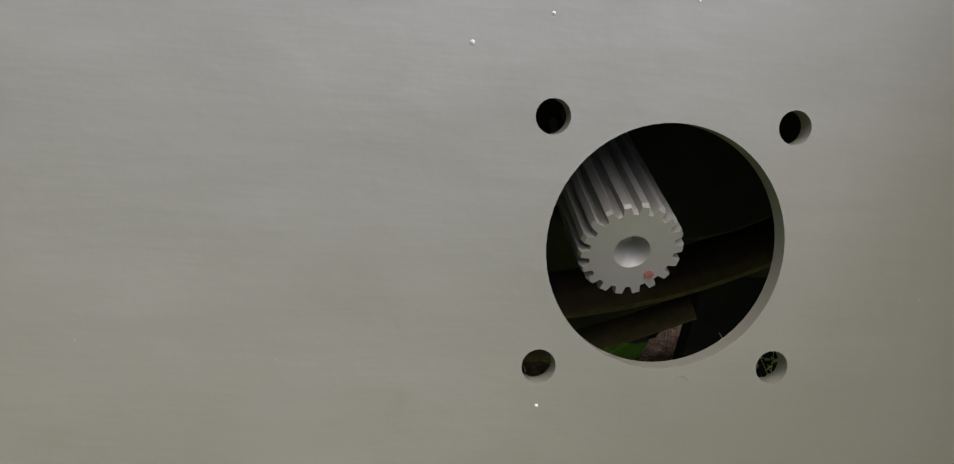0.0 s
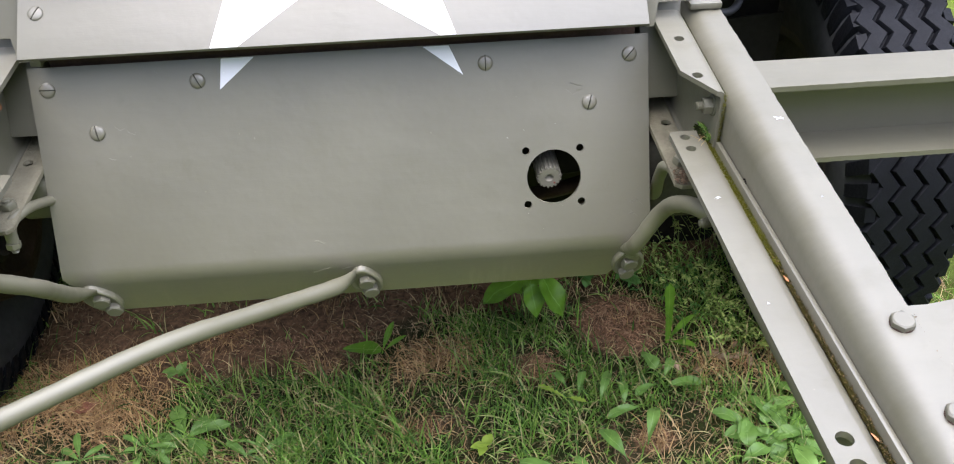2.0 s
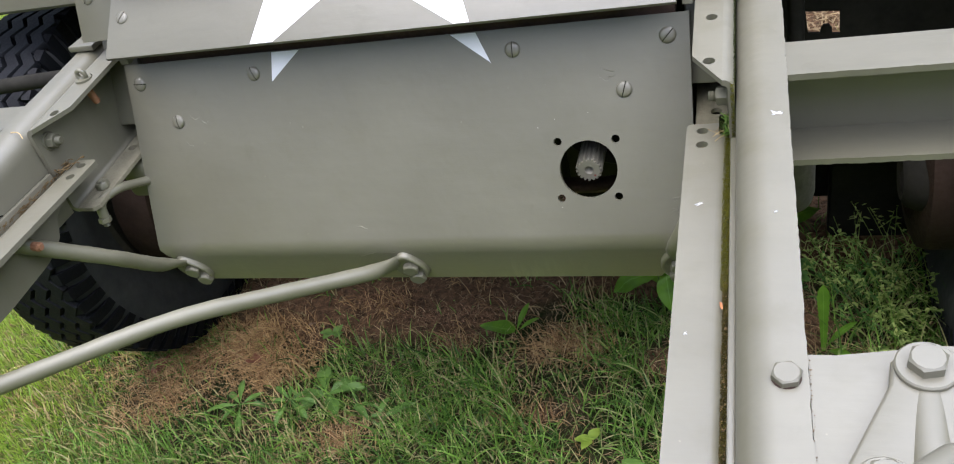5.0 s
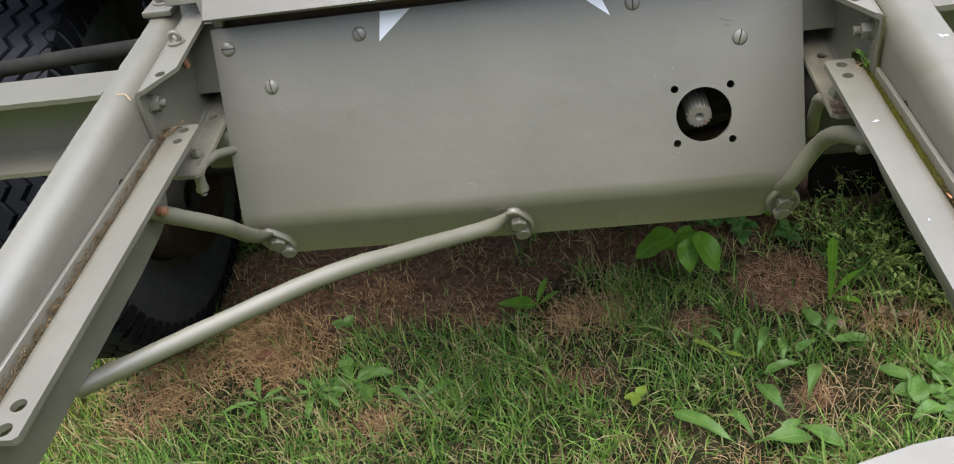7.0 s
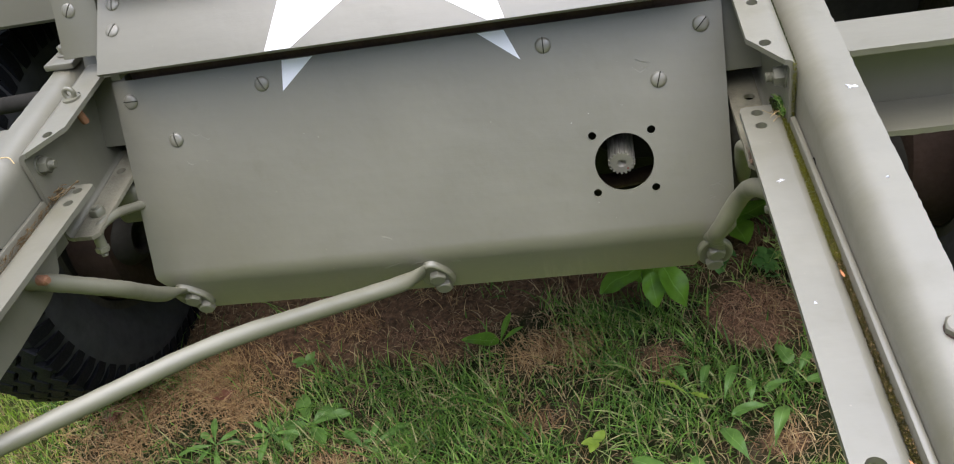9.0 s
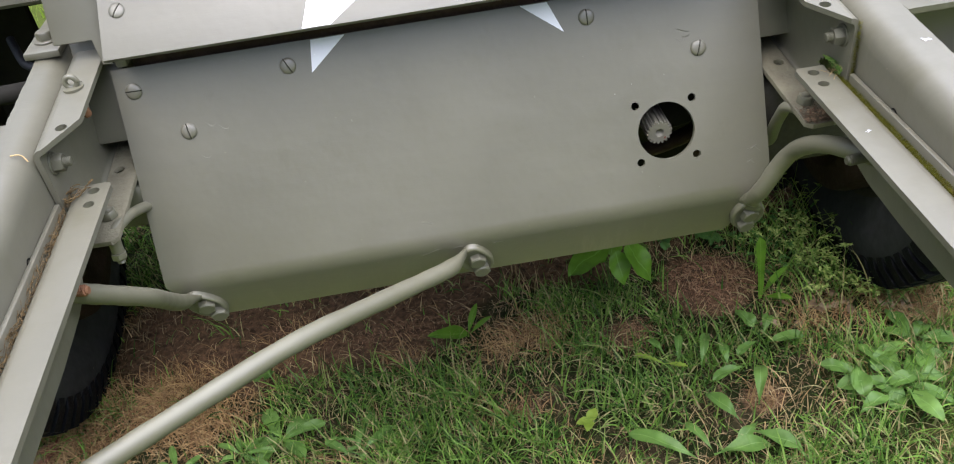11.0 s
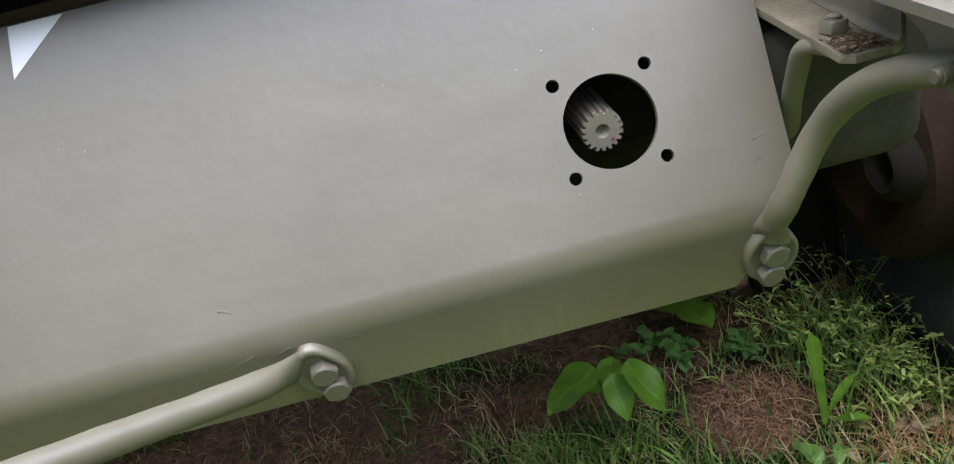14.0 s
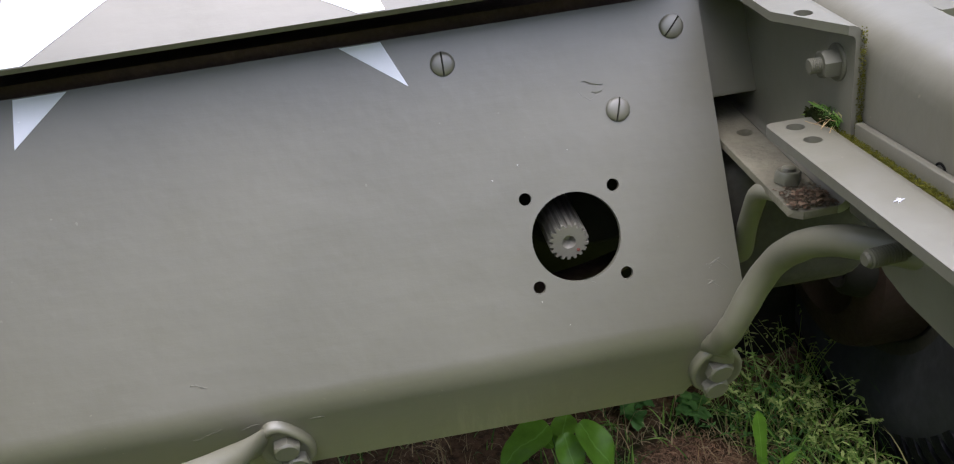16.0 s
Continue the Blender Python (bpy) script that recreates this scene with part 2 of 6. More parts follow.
def soil_material():
    m, nt, b = nodes_of("soil_and_thatch")
    attr = nt.nodes.new("ShaderNodeAttribute")
    attr.attribute_name = "bare"
    n1, n2, n3 = noise_of(nt, 9.0, 6.0, 0.65), noise_of(nt, 70.0, 5.0, 0.7), noise_of(nt, 2.2, 4.0)
    earth = mix(nt, ramp(nt, n2, (0.35, 0.0), (0.7, 1.0)), (0.056, 0.034, 0.018), (0.25, 0.146, 0.080))
    thatch = mix(nt, ramp(nt, n2, (0.35, 0.0), (0.7, 1.0)), (0.055, 0.034, 0.020), (0.21, 0.14, 0.085))
    # shade between the blades put into the ground as near-black green
    green = mix(nt, ramp(nt, n1, (0.28, 0.0), (0.50, 1.0)), thatch, (0.020, 0.028, 0.006))
    edge = nd(nt, "Math", 0, {"operation": "MULTIPLY_ADD"}, i0=n1, i1=0.7, i2=-0.35)
    fac = nd(nt, "Math", 0, {"operation": "ADD", "use_clamp": True}, i0=attr.outputs["Fac"], i1=edge)
    col = mix(nt, ramp(nt, fac, (0.35, 0.0), (0.65, 1.0)), green, earth)
    far = nt.nodes.new("ShaderNodeAttribute")
    far.attribute_name = "lawn"
    turf_col = mix(nt, ramp(nt, n3, (0.35, 0.0), (0.65, 1.0)), (0.088, 0.130, 0.014), (0.135, 0.180, 0.024))
    turf_col = mix(nt, ramp(nt, n2, (0.40, 0.0), (0.75, 0.6)), turf_col, (0.055, 0.052, 0.018))
    col = mix(nt, far.outputs["Fac"], col, turf_col)
    put_in(nt, b.inputs["Base Color"], col)
    b.inputs["Roughness"].default_value = 0.95
    b.inputs["Specular IOR Level"].default_value = 0.2
    put_in(nt, b.inputs["Normal"], bump(nt, n2, 0.9, 0.012, bump(nt, n1, 0.6, 0.02)))
    return m


SOIL = soil_material()

# ---------------------------------------------------------------- mesh helpers
def finish(bm, angle=38):
    bmesh.ops.recalc_face_normals(bm, faces=bm.faces)
    lim = radians(angle)
    for f in bm.faces:
        f.smooth = True
    for e in bm.edges:
        e.smooth = len(e.link_faces) == 2 and e.calc_face_angle(0.0) < lim


def to_mesh(name, bm, material, angle=38):
    if angle:
        finish(bm, angle)
    me = bpy.data.meshes.new(name)
    bm.to_mesh(me)
    bm.free()
    me.materials.append(material)
    return me


def part(name, bm, material, parent, label="", angle=38):
    """One mesh object under a thing (an Empty) or under a part, built in world coordinates."""
    ob = new(name, to_mesh(name, bm, material, angle))
    ob.parent = parent
    if parent.type == "EMPTY":
        ob.matrix_parent_inverse = Matrix.Translation(-Vector(parent.location))
    return tagged(ob, label)


def thing(name, loc, label, category, group="", kind=""):
    ob = new(name)
    ob.location = loc
    ob.empty_display_size = 0.05
    return tagged(ob, label, category, group, kind)


def box(bm, lo, hi, bevel=0.0, seg=2):
    r = bmesh.ops.create_cube(bm, size=1.0, matrix=Matrix.LocRotScale([(a + b) / 2 for a, b in zip(lo, hi)], None, [b - a for a, b in zip(lo, hi)]))
    if bevel:
        es = list({e for v in r["verts"] for e in v.link_edges})
        bmesh.ops.bevel(bm, geom=es, offset=bevel, segments=seg, affect="EDGES", profile=0.5)
    return r


def circle2(cx, cy, r, n=24, ry=None):
    return [(cx + r * math.cos(2 * math.pi * i / n), cy + (ry or r) * math.sin(2 * math.pi * i / n)) for i in range(n)]


def plate(bm, outline, holes, o, u, v, thick, edge=0.0):
    """A plate with holes: outline and holes in the plane (o, u, v); it is thick away from u x v."""
    o, u, v = Vector(o), Vector(u), Vector(v)
    n = u.cross(v).normalized()
    edges, firsts = [], []
    for loop in [outline, *holes]:
        vs = [bm.verts.new(o + u * a + v * b) for a, b in loop]
        edges += [bm.edges.new((vs[i], vs[(i + 1) % len(vs)])) for i in range(len(vs))]
        firsts += vs
    res = bmesh.ops.triangle_fill(bm, edges=edges, use_beauty=True, use_dissolve=False, normal=n)
    faces = [f for f in res["geom"] if isinstance(f, bmesh.types.BMFace)]
    ext = bmesh.ops.extrude_face_region(bm, geom=faces, use_keep_orig=True)
    vs = [x for x in ext["geom"] if isinstance(x, bmesh.types.BMVert)]
    bmesh.ops.translate(bm, verts=vs, vec=-n * thick)
    if edge:
        rim = [e for e in bm.edges if len(e.link_faces) == 2 and e.calc_face_angle(0) > 1.0 and e.verts[0] in firsts and e.verts[1] in firsts]
        bmesh.ops.bevel(bm, geom=rim, offset=edge, segments=2, affect="EDGES", profile=0.5)
    return faces


def sweep(bm, pts, section, up=(0, 0, 1), caps=True):
    """Carry a closed 2D section along a path; section may be a function of the share of the path."""
    pts = [Vector(p) for p in pts]
    rings, side = [], None
    for i, p in enumerate(pts):
        d = (pts[min(i + 1, len(pts) - 1)] - pts[max(i - 1, 0)]).normalized()
        if side is None:
            side = d.cross(Vector(up)).normalized()
        side = (side - d * side.dot(d)).normalized()
        top = side.cross(d)
        sec = section(i / (len(pts) - 1)) if callable(section) else section
        rings.append([bm.verts.new(p + side * a + top * b) for a, b in sec])
    n = len(rings[0])
    for a, b in zip(rings, rings[1:]):
        for i in range(n):
            bm.faces.new((a[i], a[(i + 1) % n], b[(i + 1) % n], b[i]))
    if caps:
        bm.faces.new(rings[0])
        bm.faces.new(rings[-1][::-1])
    return rings


def fillet(points, radius, steps=8):
    """Rounds the corners of a line of points."""
    P = [Vector(p) for p in points]
    out = [P[0]]
    for a, b, c in zip(P, P[1:], P[2:]):
        r = min(radius, (a - b).length * 0.49, (c - b).length * 0.49)
        s, e = b + (a - b).normalized() * r, b + (c - b).normalized() * r
        out += [(s * (1 - t) + b * t) * (1 - t) + (b * (1 - t) + e * t) * t for t in [k / steps for k in range(steps + 1)]]
    out.append(P[-1])
    return out


def lathe(bm, prof, o, axis, n=32, closed=False):
    """Turn (radius, height) pairs round an axis through o."""
    axis = Vector(axis).normalized()
    q = axis.to_track_quat("Z", "Y")
    o = Vector(o)
    rings = []
    for r, h in prof:
        if r < 1e-6:
            rings.append([bm.verts.new(o + axis * h)])
        else:
            rings.append([bm.verts.new(o + q @ Vector((r * math.cos(2 * math.pi * i / n), r * math.sin(2 * math.pi * i / n), h))) for i in range(n)])
    for a, b in zip(rings, rings[1:] + ([rings[0]] if closed else [])):
        for i in range(n):
            j = (i + 1) % n
            if len(a) == 1 and len(b) > 1:
                bm.faces.new((a[0], b[i], b[j]))
            elif len(b) == 1 and len(a) > 1:
                bm.faces.new((a[i], a[j], b[0]))
            elif len(a) > 1:
                bm.faces.new((a[i], a[j], b[j], b[i]))


def hex_bolt(bm, o, axis, af=0.019, h=0.011, washer=0.0, turn=0.0, wt=0.003, stub=0.0, nut=False):
    """A bolt head (or a nut with the thread standing out) on an optional washer."""
    axis = Vector(axis).normalized()
    q = axis.to_track_quat("Z", "Y") @ Euler((0, 0, turn)).to_quaternion()
    o = Vector(o)
    R = af / 2 / math.cos(math.pi / 6)
    z = 0.0
    if washer:
        lathe(bm, [(0, 0), (washer, 0), (washer, wt * 0.7), (washer - wt * 0.3, wt), (0, wt)], o, axis, 24)
        z = wt
    def ring(rad, zz, n=12, flat=False):
        out = []
        for i in range(12):
            a = math.pi / 6 * i
            rr = rad if flat else (rad if i % 2 == 0 else rad * math.cos(math.pi / 6))
            out.append(bm.verts.new(o + q @ Vector((rr * math.cos(a), rr * math.sin(a), zz))))
        return out
    rs = [ring(R, z), ring(R, z + h * 0.82), ring(af / 2 * 0.93, z + h, flat=True)]
    for a, b in zip(rs, rs[1:]):
        for i in range(12):
            bm.faces.new((a[i], a[(i + 1) % 12], b[(i + 1) % 12], b[i]))
    bm.faces.new(rs[-1])
    bm.faces.new(rs[0][::-1])
    if stub:
        r = af * 0.3
        prof = [(0, z + h), (r, z + h)]
        k = max(3, int(stub / 0.0013))
        for i in range(k):
            prof += [(r, z + h + stub * (i + 0.2) / k), (r * 0.88, z + h + stub * (i + 0.7) / k)]
        lathe(bm, prof + [(r * 0.8, z + h + stub), (0, z + h + stub)], o, axis, 14)


def slotted_screw(bm, o, axis, turn, r=0.0103, h=0.0040, slot=0.0015):
    """An oval screw head cut in two by its slot."""
    q = Vector(axis).to_track_quat("Z", "Y") @ Euler((0, 0, turn)).to_quaternion()
    M = Matrix.Translation(o) @ q.to_matrix().to_4x4()
    for s in (1, -1):
        b2 = bmesh.new()
        lathe(b2, [(0, -0.001), (r, -0.001), (r, 0.0008), (r * 0.93, h * 0.5), (r * 0.72, h * 0.8), (r * 0.4, h * 0.96), (0, h)], (0, 0, 0), (0, 0, 1), 28)
        res = bmesh.ops.bisect_plane(b2, geom=b2.verts[:] + b2.edges[:] + b2.faces[:], plane_co=(s * slot / 2, 0, 0), plane_no=(-s, 0, 0), clear_outer=True)
        bmesh.ops.holes_fill(b2, edges=[e for e in b2.edges if e.is_boundary], sides=0)
        bmesh.ops.transform(b2, matrix=M, verts=b2.verts)
        tmp = bpy.data.meshes.new("tmp")
        b2.to_mesh(tmp)
        b2.free()
        bm.from_mesh(tmp)
        bpy.data.meshes.remove(tmp)


def slot_floor(bm, o, axis, turn, r=0.0100, slot=0.0017):
    q = Vector(axis).to_track_quat("Z", "Y") @ Euler((0, 0, turn)).to_quaternion()
    b = box(bm, (-slot / 2, -r, -0.001), (slot / 2, r, 0.0020))
    bmesh.ops.transform(bm, matrix=Matrix.Translation(o) @ q.to_matrix().to_4x4(), verts=b["verts"])


# ---------------------------------------------------------------- plan of the vehicle's front
XC = -0.2725                    # middle of the vehicle
LEAN_A = radians(24.08)         # the armour plate leans back
PO = Vector((0.0, 0.6035, 0.7065))      # centre of the shaft hole, on the plate's face
PU, PV = Vector((1, 0, 0)), Vector((0, math.sin(LEAN_A), math.cos(LEAN_A)))
PN = PU.cross(PV)
HALF = 0.4095


def on_plate(x, z, out=0.0):
    """A point of the plate's face by its x and its height z."""
    return Vector((x, PO.y + (z - PO.z) * math.tan(LEAN_A), z)) + PN * out


def rail_top(y):
    return 0.838 + 0.080 * y


vehicle = thing("armoured_vehicle", (XC, 1.0, 0.0), "olive-grey armoured military vehicle front with white star, standing on grass", "vehicle")

# armour plate with the shaft hole and the bent lower edge
V_TOP, V_BEND = 0.1862, -0.086
bm = bmesh.new()
left, right = XC - HALF, XC + HALF - 0.003
T = 0.0065
holes = [circle2(0.0002, -0.0003, 0.0376, 64)] + [circle2(a * 0.0375, b * 0.0375, 0.0053, 20) for a in (-1, 1) for b in (-1, 1)]
flat = plate(bm, [(left, V_BEND), (right, V_BEND), (right, V_TOP), (left, V_TOP)], holes, PO, PU, PV, T)
back_edge = [f for f in bm.faces if all(abs((v.co - PO).dot(PV) - V_BEND) < 1e-5 for v in f.verts)]
bmesh.ops.delete(bm, geom=back_edge, context="FACES_ONLY")
R, SWING, DROP, BEND = 0.0355, radians(40.6), 0.0626, 24


def lower_edge(side_in):
    rows = []
    for k in range(BEND + 1):
        a = SWING * k / BEND
        centre = PO + PV * V_BEND - PN * (R + T)
        d = PN * math.cos(a) - PV * math.sin(a)
        rows.append(centre + d * (R + T if side_in == 0 else R))
    tang = -PV * math.cos(SWING) - PN * math.sin(SWING)
    rows.append(rows[-1] + tang * DROP)
    return rows


front, backr = lower_edge(0), lower_edge(1)
loops = []
for k in range(BEND + 2):
    cut = 0.053 if k > BEND else 0.0117 * max(0.0, (k / BEND - 0.45) / 0.55)
    loops.append([Vector((left + cut, p.y, p.z)) for p in (front[k], backr[k])] + [Vector((right - cut, p.y, p.z)) for p in (backr[k], front[k])])
rings = [[bm.verts.new(p) for p in l] for l in loops]
for a, b in zip(rings, rings[1:]):
    for i in range(4):
        bm.faces.new((a[i], a[(i + 1) % 4], b[(i + 1) % 4], b[i]))
bm.faces.new(rings[-1])
bmesh.ops.remove_doubles(bm, verts=bm.verts, dist=1e-5)
finish(bm)
for f in bm.faces:
    f.normal_update()
    if abs(f.normal.dot(PN)) > 0.9999:
        f.smooth = False
panel = part("front_plate", bm, PAINT_PLATE, vehicle, "leaning olive-grey armour plate with a round shaft hole", angle=0)

SCREWS = [(-0.660, 0.850, 1.55), (-0.467, 0.851, 0.45), (-0.087, 0.852, 0.0), (0.108, 0.853, -0.75), (-0.605, 0.796, 0.15), (0.052, 0.797, -0.28)]
for x, z, a in SCREWS:
    bm = bmesh.new()
    slotted_screw(bm, on_plate(x, z), PN, a)
    s = part("slotted_screw", bm, PAINT, panel)
    bm = bmesh.new()
    slot_floor(bm, on_plate(x, z), PN, a)
    part("screw_slot", bm, SLOT, panel)

# star tips on the plate
for tri in (((-0.4335, 0.8755), (-0.3905, 0.8755), (-0.439, 0.839)), ((-0.169, 0.8755), (-0.1345, 0.8755), (-0.1175, 0.8395))):
    bm = bmesh.new()
    q = [(x, (z - PO.z) / math.cos(LEAN_A)) for x, z in tri]
    plate(bm, q, [], PO + PN * 0.0005, PU, PV, 0.0007)
    part("star_point", bm, WHITE, panel, "white painted star point", angle=0)

# splined shaft
bm = bmesh.new()
teeth, rings = 18, []
so = Vector((-0.0034, 0.6214, 0.6926))
for yy, sc in ((0.0, 0.955), (0.0016, 1.0), (0.17, 1.0)):
    ring = []
    for i in range(teeth):
        for frac, rad in ((-0.33, 0.0150), (-0.20, 0.0178), (0.20, 0.0178), (0.33, 0.0150)):
            a = 2 * math.pi * (i + frac) / teeth + 0.1
            ring.append(bm.verts.new(so + Vector((rad * sc * math.cos(a), yy, rad * sc * math.sin(a)))))
    rings.append(ring)
for a, b in zip(rings, rings[1:]):
    for i in range(len(a)):
        bm.faces.new((a[i], a[(i + 1) % len(a)], b[(i + 1) % len(a)], b[i]))
inner = [bm.verts.new(so + Vector((0.0062 * math.cos(t), 0, 0.0062 * math.sin(t)))) for t in [2 * math.pi * k / 24 for k in range(24)]]
cone = [bm.verts.new(so + Vector((0.0022 * math.cos(t), 0.008, 0.0022 * math.sin(t)))) for t in [2 * math.pi * k / 24 for k in range(24)]]
es = [bm.edges.get((rings[0][i], rings[0][(i + 1) % len(rings[0])])) for i in range(len(rings[0]))]
es += [bm.edges.new((inner[i], inner[(i + 1) % 24])) for i in range(24)]
bmesh.ops.triangle_fill(bm, edges=es, use_beauty=True, normal=(0, -1, 0))
for i in range(24):
    bm.faces.new((inner[i], inner[(i + 1) % 24], cone[(i + 1) % 24], cone[i]))
bm.faces.new(cone)
shaft_mat = paint("shaft_paint", (0.165, 0.153, 0.118), 0.5, dirt=0.5)
shaft = part("splined_shaft", bm, shaft_mat, vehicle, "splined steel drive shaft behind the round hole", angle=25)
bm = bmesh.new()
lathe(bm, [(0, 0), (0.0016, 0), (0.0016, 0.0004), (0, 0.0006)], so + Vector((0.0075, -0.0002, -0.0085)), (0, -1, 0), 8)
part("paint_dab", bm, plain("red_dab", (0.26, 0.07, 0.05), (0.18, 0.06, 0.045), 0.7, 80), shaft, "small red dab")

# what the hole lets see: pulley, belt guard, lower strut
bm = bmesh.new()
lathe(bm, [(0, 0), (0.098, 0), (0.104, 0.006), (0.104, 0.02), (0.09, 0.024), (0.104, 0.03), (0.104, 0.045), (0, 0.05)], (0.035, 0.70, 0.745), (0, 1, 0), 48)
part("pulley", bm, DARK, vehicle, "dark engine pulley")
bm = bmesh.new()
sweep(bm, fillet([(-0.30, 0.76, 0.60), (0.02, 0.74, 0.575), (0.20, 0.78, 0.63)], 0.12), circle2(0, 0, 0.016, 12, 0.010))
part("belt_guard", bm, RUST, vehicle, "curved dull strut")
bm = bmesh.new()
sweep(bm, fillet([(-0.10, 0.85, 0.445), (0.055, 0.85, 0.462), (0.096, 0.85, 0.477), (0.14, 0.85, 0.498)], 0.05), circle2(0, 0, 0.010, 12, 0.009))
part("belt_guard", bm, RUST, vehicle, "curved dull strut")
# added near-black boards for shade behind the plate; radiator, engine, pan unseen
for lo, hi, nm in (((-0.10, 0.88, 0.440), (0.14, 0.90, 0.68), "shade_panel"), ((-0.05, 1.40, 0.05), (0.512, 1.43, 0.445), "shade_board"), ((0.35, 1.25, 0.06), (0.512, 1.27, 0.53), "wheel_shade_board"), ((0.02, 1.50, 0.470), (0.25, 1.56, 0.86), "sight_block"), ((-0.60, 0.80, 0.66), (0.06, 0.90, 1.34), "radiator"), ((-0.50, 0.95, 0.62), (-0.02, 1.85, 1.30), "engine_block"), ((-0.28, 0.87, 0.47), (-0.10, 1.2, 0.66), "oil_pan")):
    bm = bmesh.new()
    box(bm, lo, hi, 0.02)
    part(nm, bm, DARK, vehicle, "near-black " + nm.replace("_", " "))

# louvre slats and their frame
SL = Vector((0, 1.07, 1.0)).normalized()
SN = Vector((1, 0, 0)).cross(SL)
SLAT0, SLAT1 = XC - 0.398, XC + 0.396
slats = []
for k in range(4):
    o = Vector((0, 0.638 + 0.053 * k, 0.908 + 0.1085 * k))
    bm = bmesh.new()
    plate(bm, [(SLAT0 - 0.003 * k, 0), (SLAT1 + 0.003 * k, 0), (SLAT1 + 0.003 * k, 0.150), (SLAT0 - 0.003 * k, 0.150)], [], o, (1, 0, 0), SL, 0.0065, 0.0012)
    s = part("louvre_slat", bm, PAINT, vehicle, "light olive-grey armour louvre slat")
    slats.append((s, o))
    if k < 2:
        for x in (SLAT0 + 0.0225, SLAT1 - 0.0225):
            for d, a in ((0.097, 0.7), (0.060, 0.1)):
                p = o + SL * d + Vector((x, 0, 0))
                bm = bmesh.new()
                slotted_screw(bm, p, SN, a + x, r=0.0095, h=0.003)
                part("slotted_screw", bm, PAINT, s)
                bm = bmesh.new()
                slot_floor(bm, p, SN, a + x, r=0.0092)
                part("screw_slot", bm, SLOT, s)
# star on the slats
s0, o0 = slats[0]
def slat_paint(outline, slat, o):
    bm = bmesh.new()
    plate(bm, outline, [], o + SN * 0.0005, (1, 0, 0), SL, 0.0007)
    part("star_panel", bm, WHITE, slat, "white painted star", angle=0)
slat_paint([(-0.4345, 0.001), (-0.4005, 0.001), (-0.3384, 0.0476), (-0.2790, 0.0903), (-0.2218, 0.0514), (-0.1460, 0.001), (-0.1255, 0.001), (-0.1587, 0.109), (-0.1680, 0.140), (-0.3940, 0.140)], s0, o0)
slat_paint([(-0.408, 0.001), (-0.150, 0.001), (-0.02, 0.11), (-0.54, 0.11)], slats[1][0], slats[1][1])
# dark ledge under the lowest slat
bm = bmesh.new()
box(bm, (SLAT0 + 0.016, 0.686, 0.868), (SLAT1 - 0.006, 0.800, 0.886), 0.001)
part("slat_ledge", bm, RUST, vehicle, "dark rusty ledge under the louvres")
bm = bmesh.new()
box(bm, (SLAT0 + 0.006, 0.655, 0.889), (SLAT0 + 0.020, 0.70, 0.9015), 0.002)
part("slat_stop", bm, PAINT, vehicle)
# side columns
for s in (-1, 1):
    X = lambda d: XC + s * d
    def strip_pts(dlist):
        pts = [(X(d), z) for d, z in dlist]
        q = [(x, (z - PO.z) / math.cos(LEAN_A)) for x, z in pts]
        return q if s > 0 else q[::-1]
    bm = bmesh.new()
    plate(bm, strip_pts([(0.400, 0.884), (0.412, 0.884), (0.418, 0.912), (0.464, 0.912), (0.464, 1.36), (0.400, 1.36)]), [], PO + PN * 0.0125, PU, PV, 0.008, 0.001)
    col = part("side_column", bm, PAINT, vehicle, "armour side column beside the louvres")
    for z in (0.969, 1.13):
        bm = bmesh.new()
        slotted_screw(bm, on_plate(X(0.441), z, 0.0125), PN, 0.5 * s, r=0.0098, h=0.003)
        part("slotted_screw", bm, PAINT, col)
        bm = bmesh.new()
        slot_floor(bm, on_plate(X(0.441), z, 0.0125), PN, 0.5 * s, r=0.0094)
        part("screw_slot", bm, SLOT, col)
    # box behind the plate's edge
    bm = bmesh.new()
    lo, hi = sorted((X(0.400), X(0.4585)))
    b = box(bm, (lo, 0.0, 0.0), (hi, 0.30, 0.17), 0.004)
    sh = Matrix.Identity(4)
    sh[1][2] = math.tan(LEAN_A)
    bmesh.ops.transform(bm, matrix=Matrix.Translation((0, 0.6610, 0.786)) @ sh, verts=bm.verts)
    part("column_foot", bm, PAINT, vehicle)
    # hood flank that closes the engine space
    bm = bmesh.new()
    lo, hi = sorted((X(0.425), X(0.435)))
    box(bm, (lo, 0.80, 0.80), (hi, 4.3, 1.36))
    part("hood_side", bm, PAINT, vehicle)
bm = bmesh.new()
box(bm, (XC - 0.47, 0.83, 1.36), (XC + 0.47, 4.3, 1.38), 0.004)
part("hood_top", bm, PAINT, vehicle)
bm = bmesh.new()
box(bm, (XC - 0.95, 4.3, 0.62), (XC + 0.95, 6.6, 1.75), 0.02)
part("hull", bm, PAINT, vehicle, "olive armoured hull behind the engine")

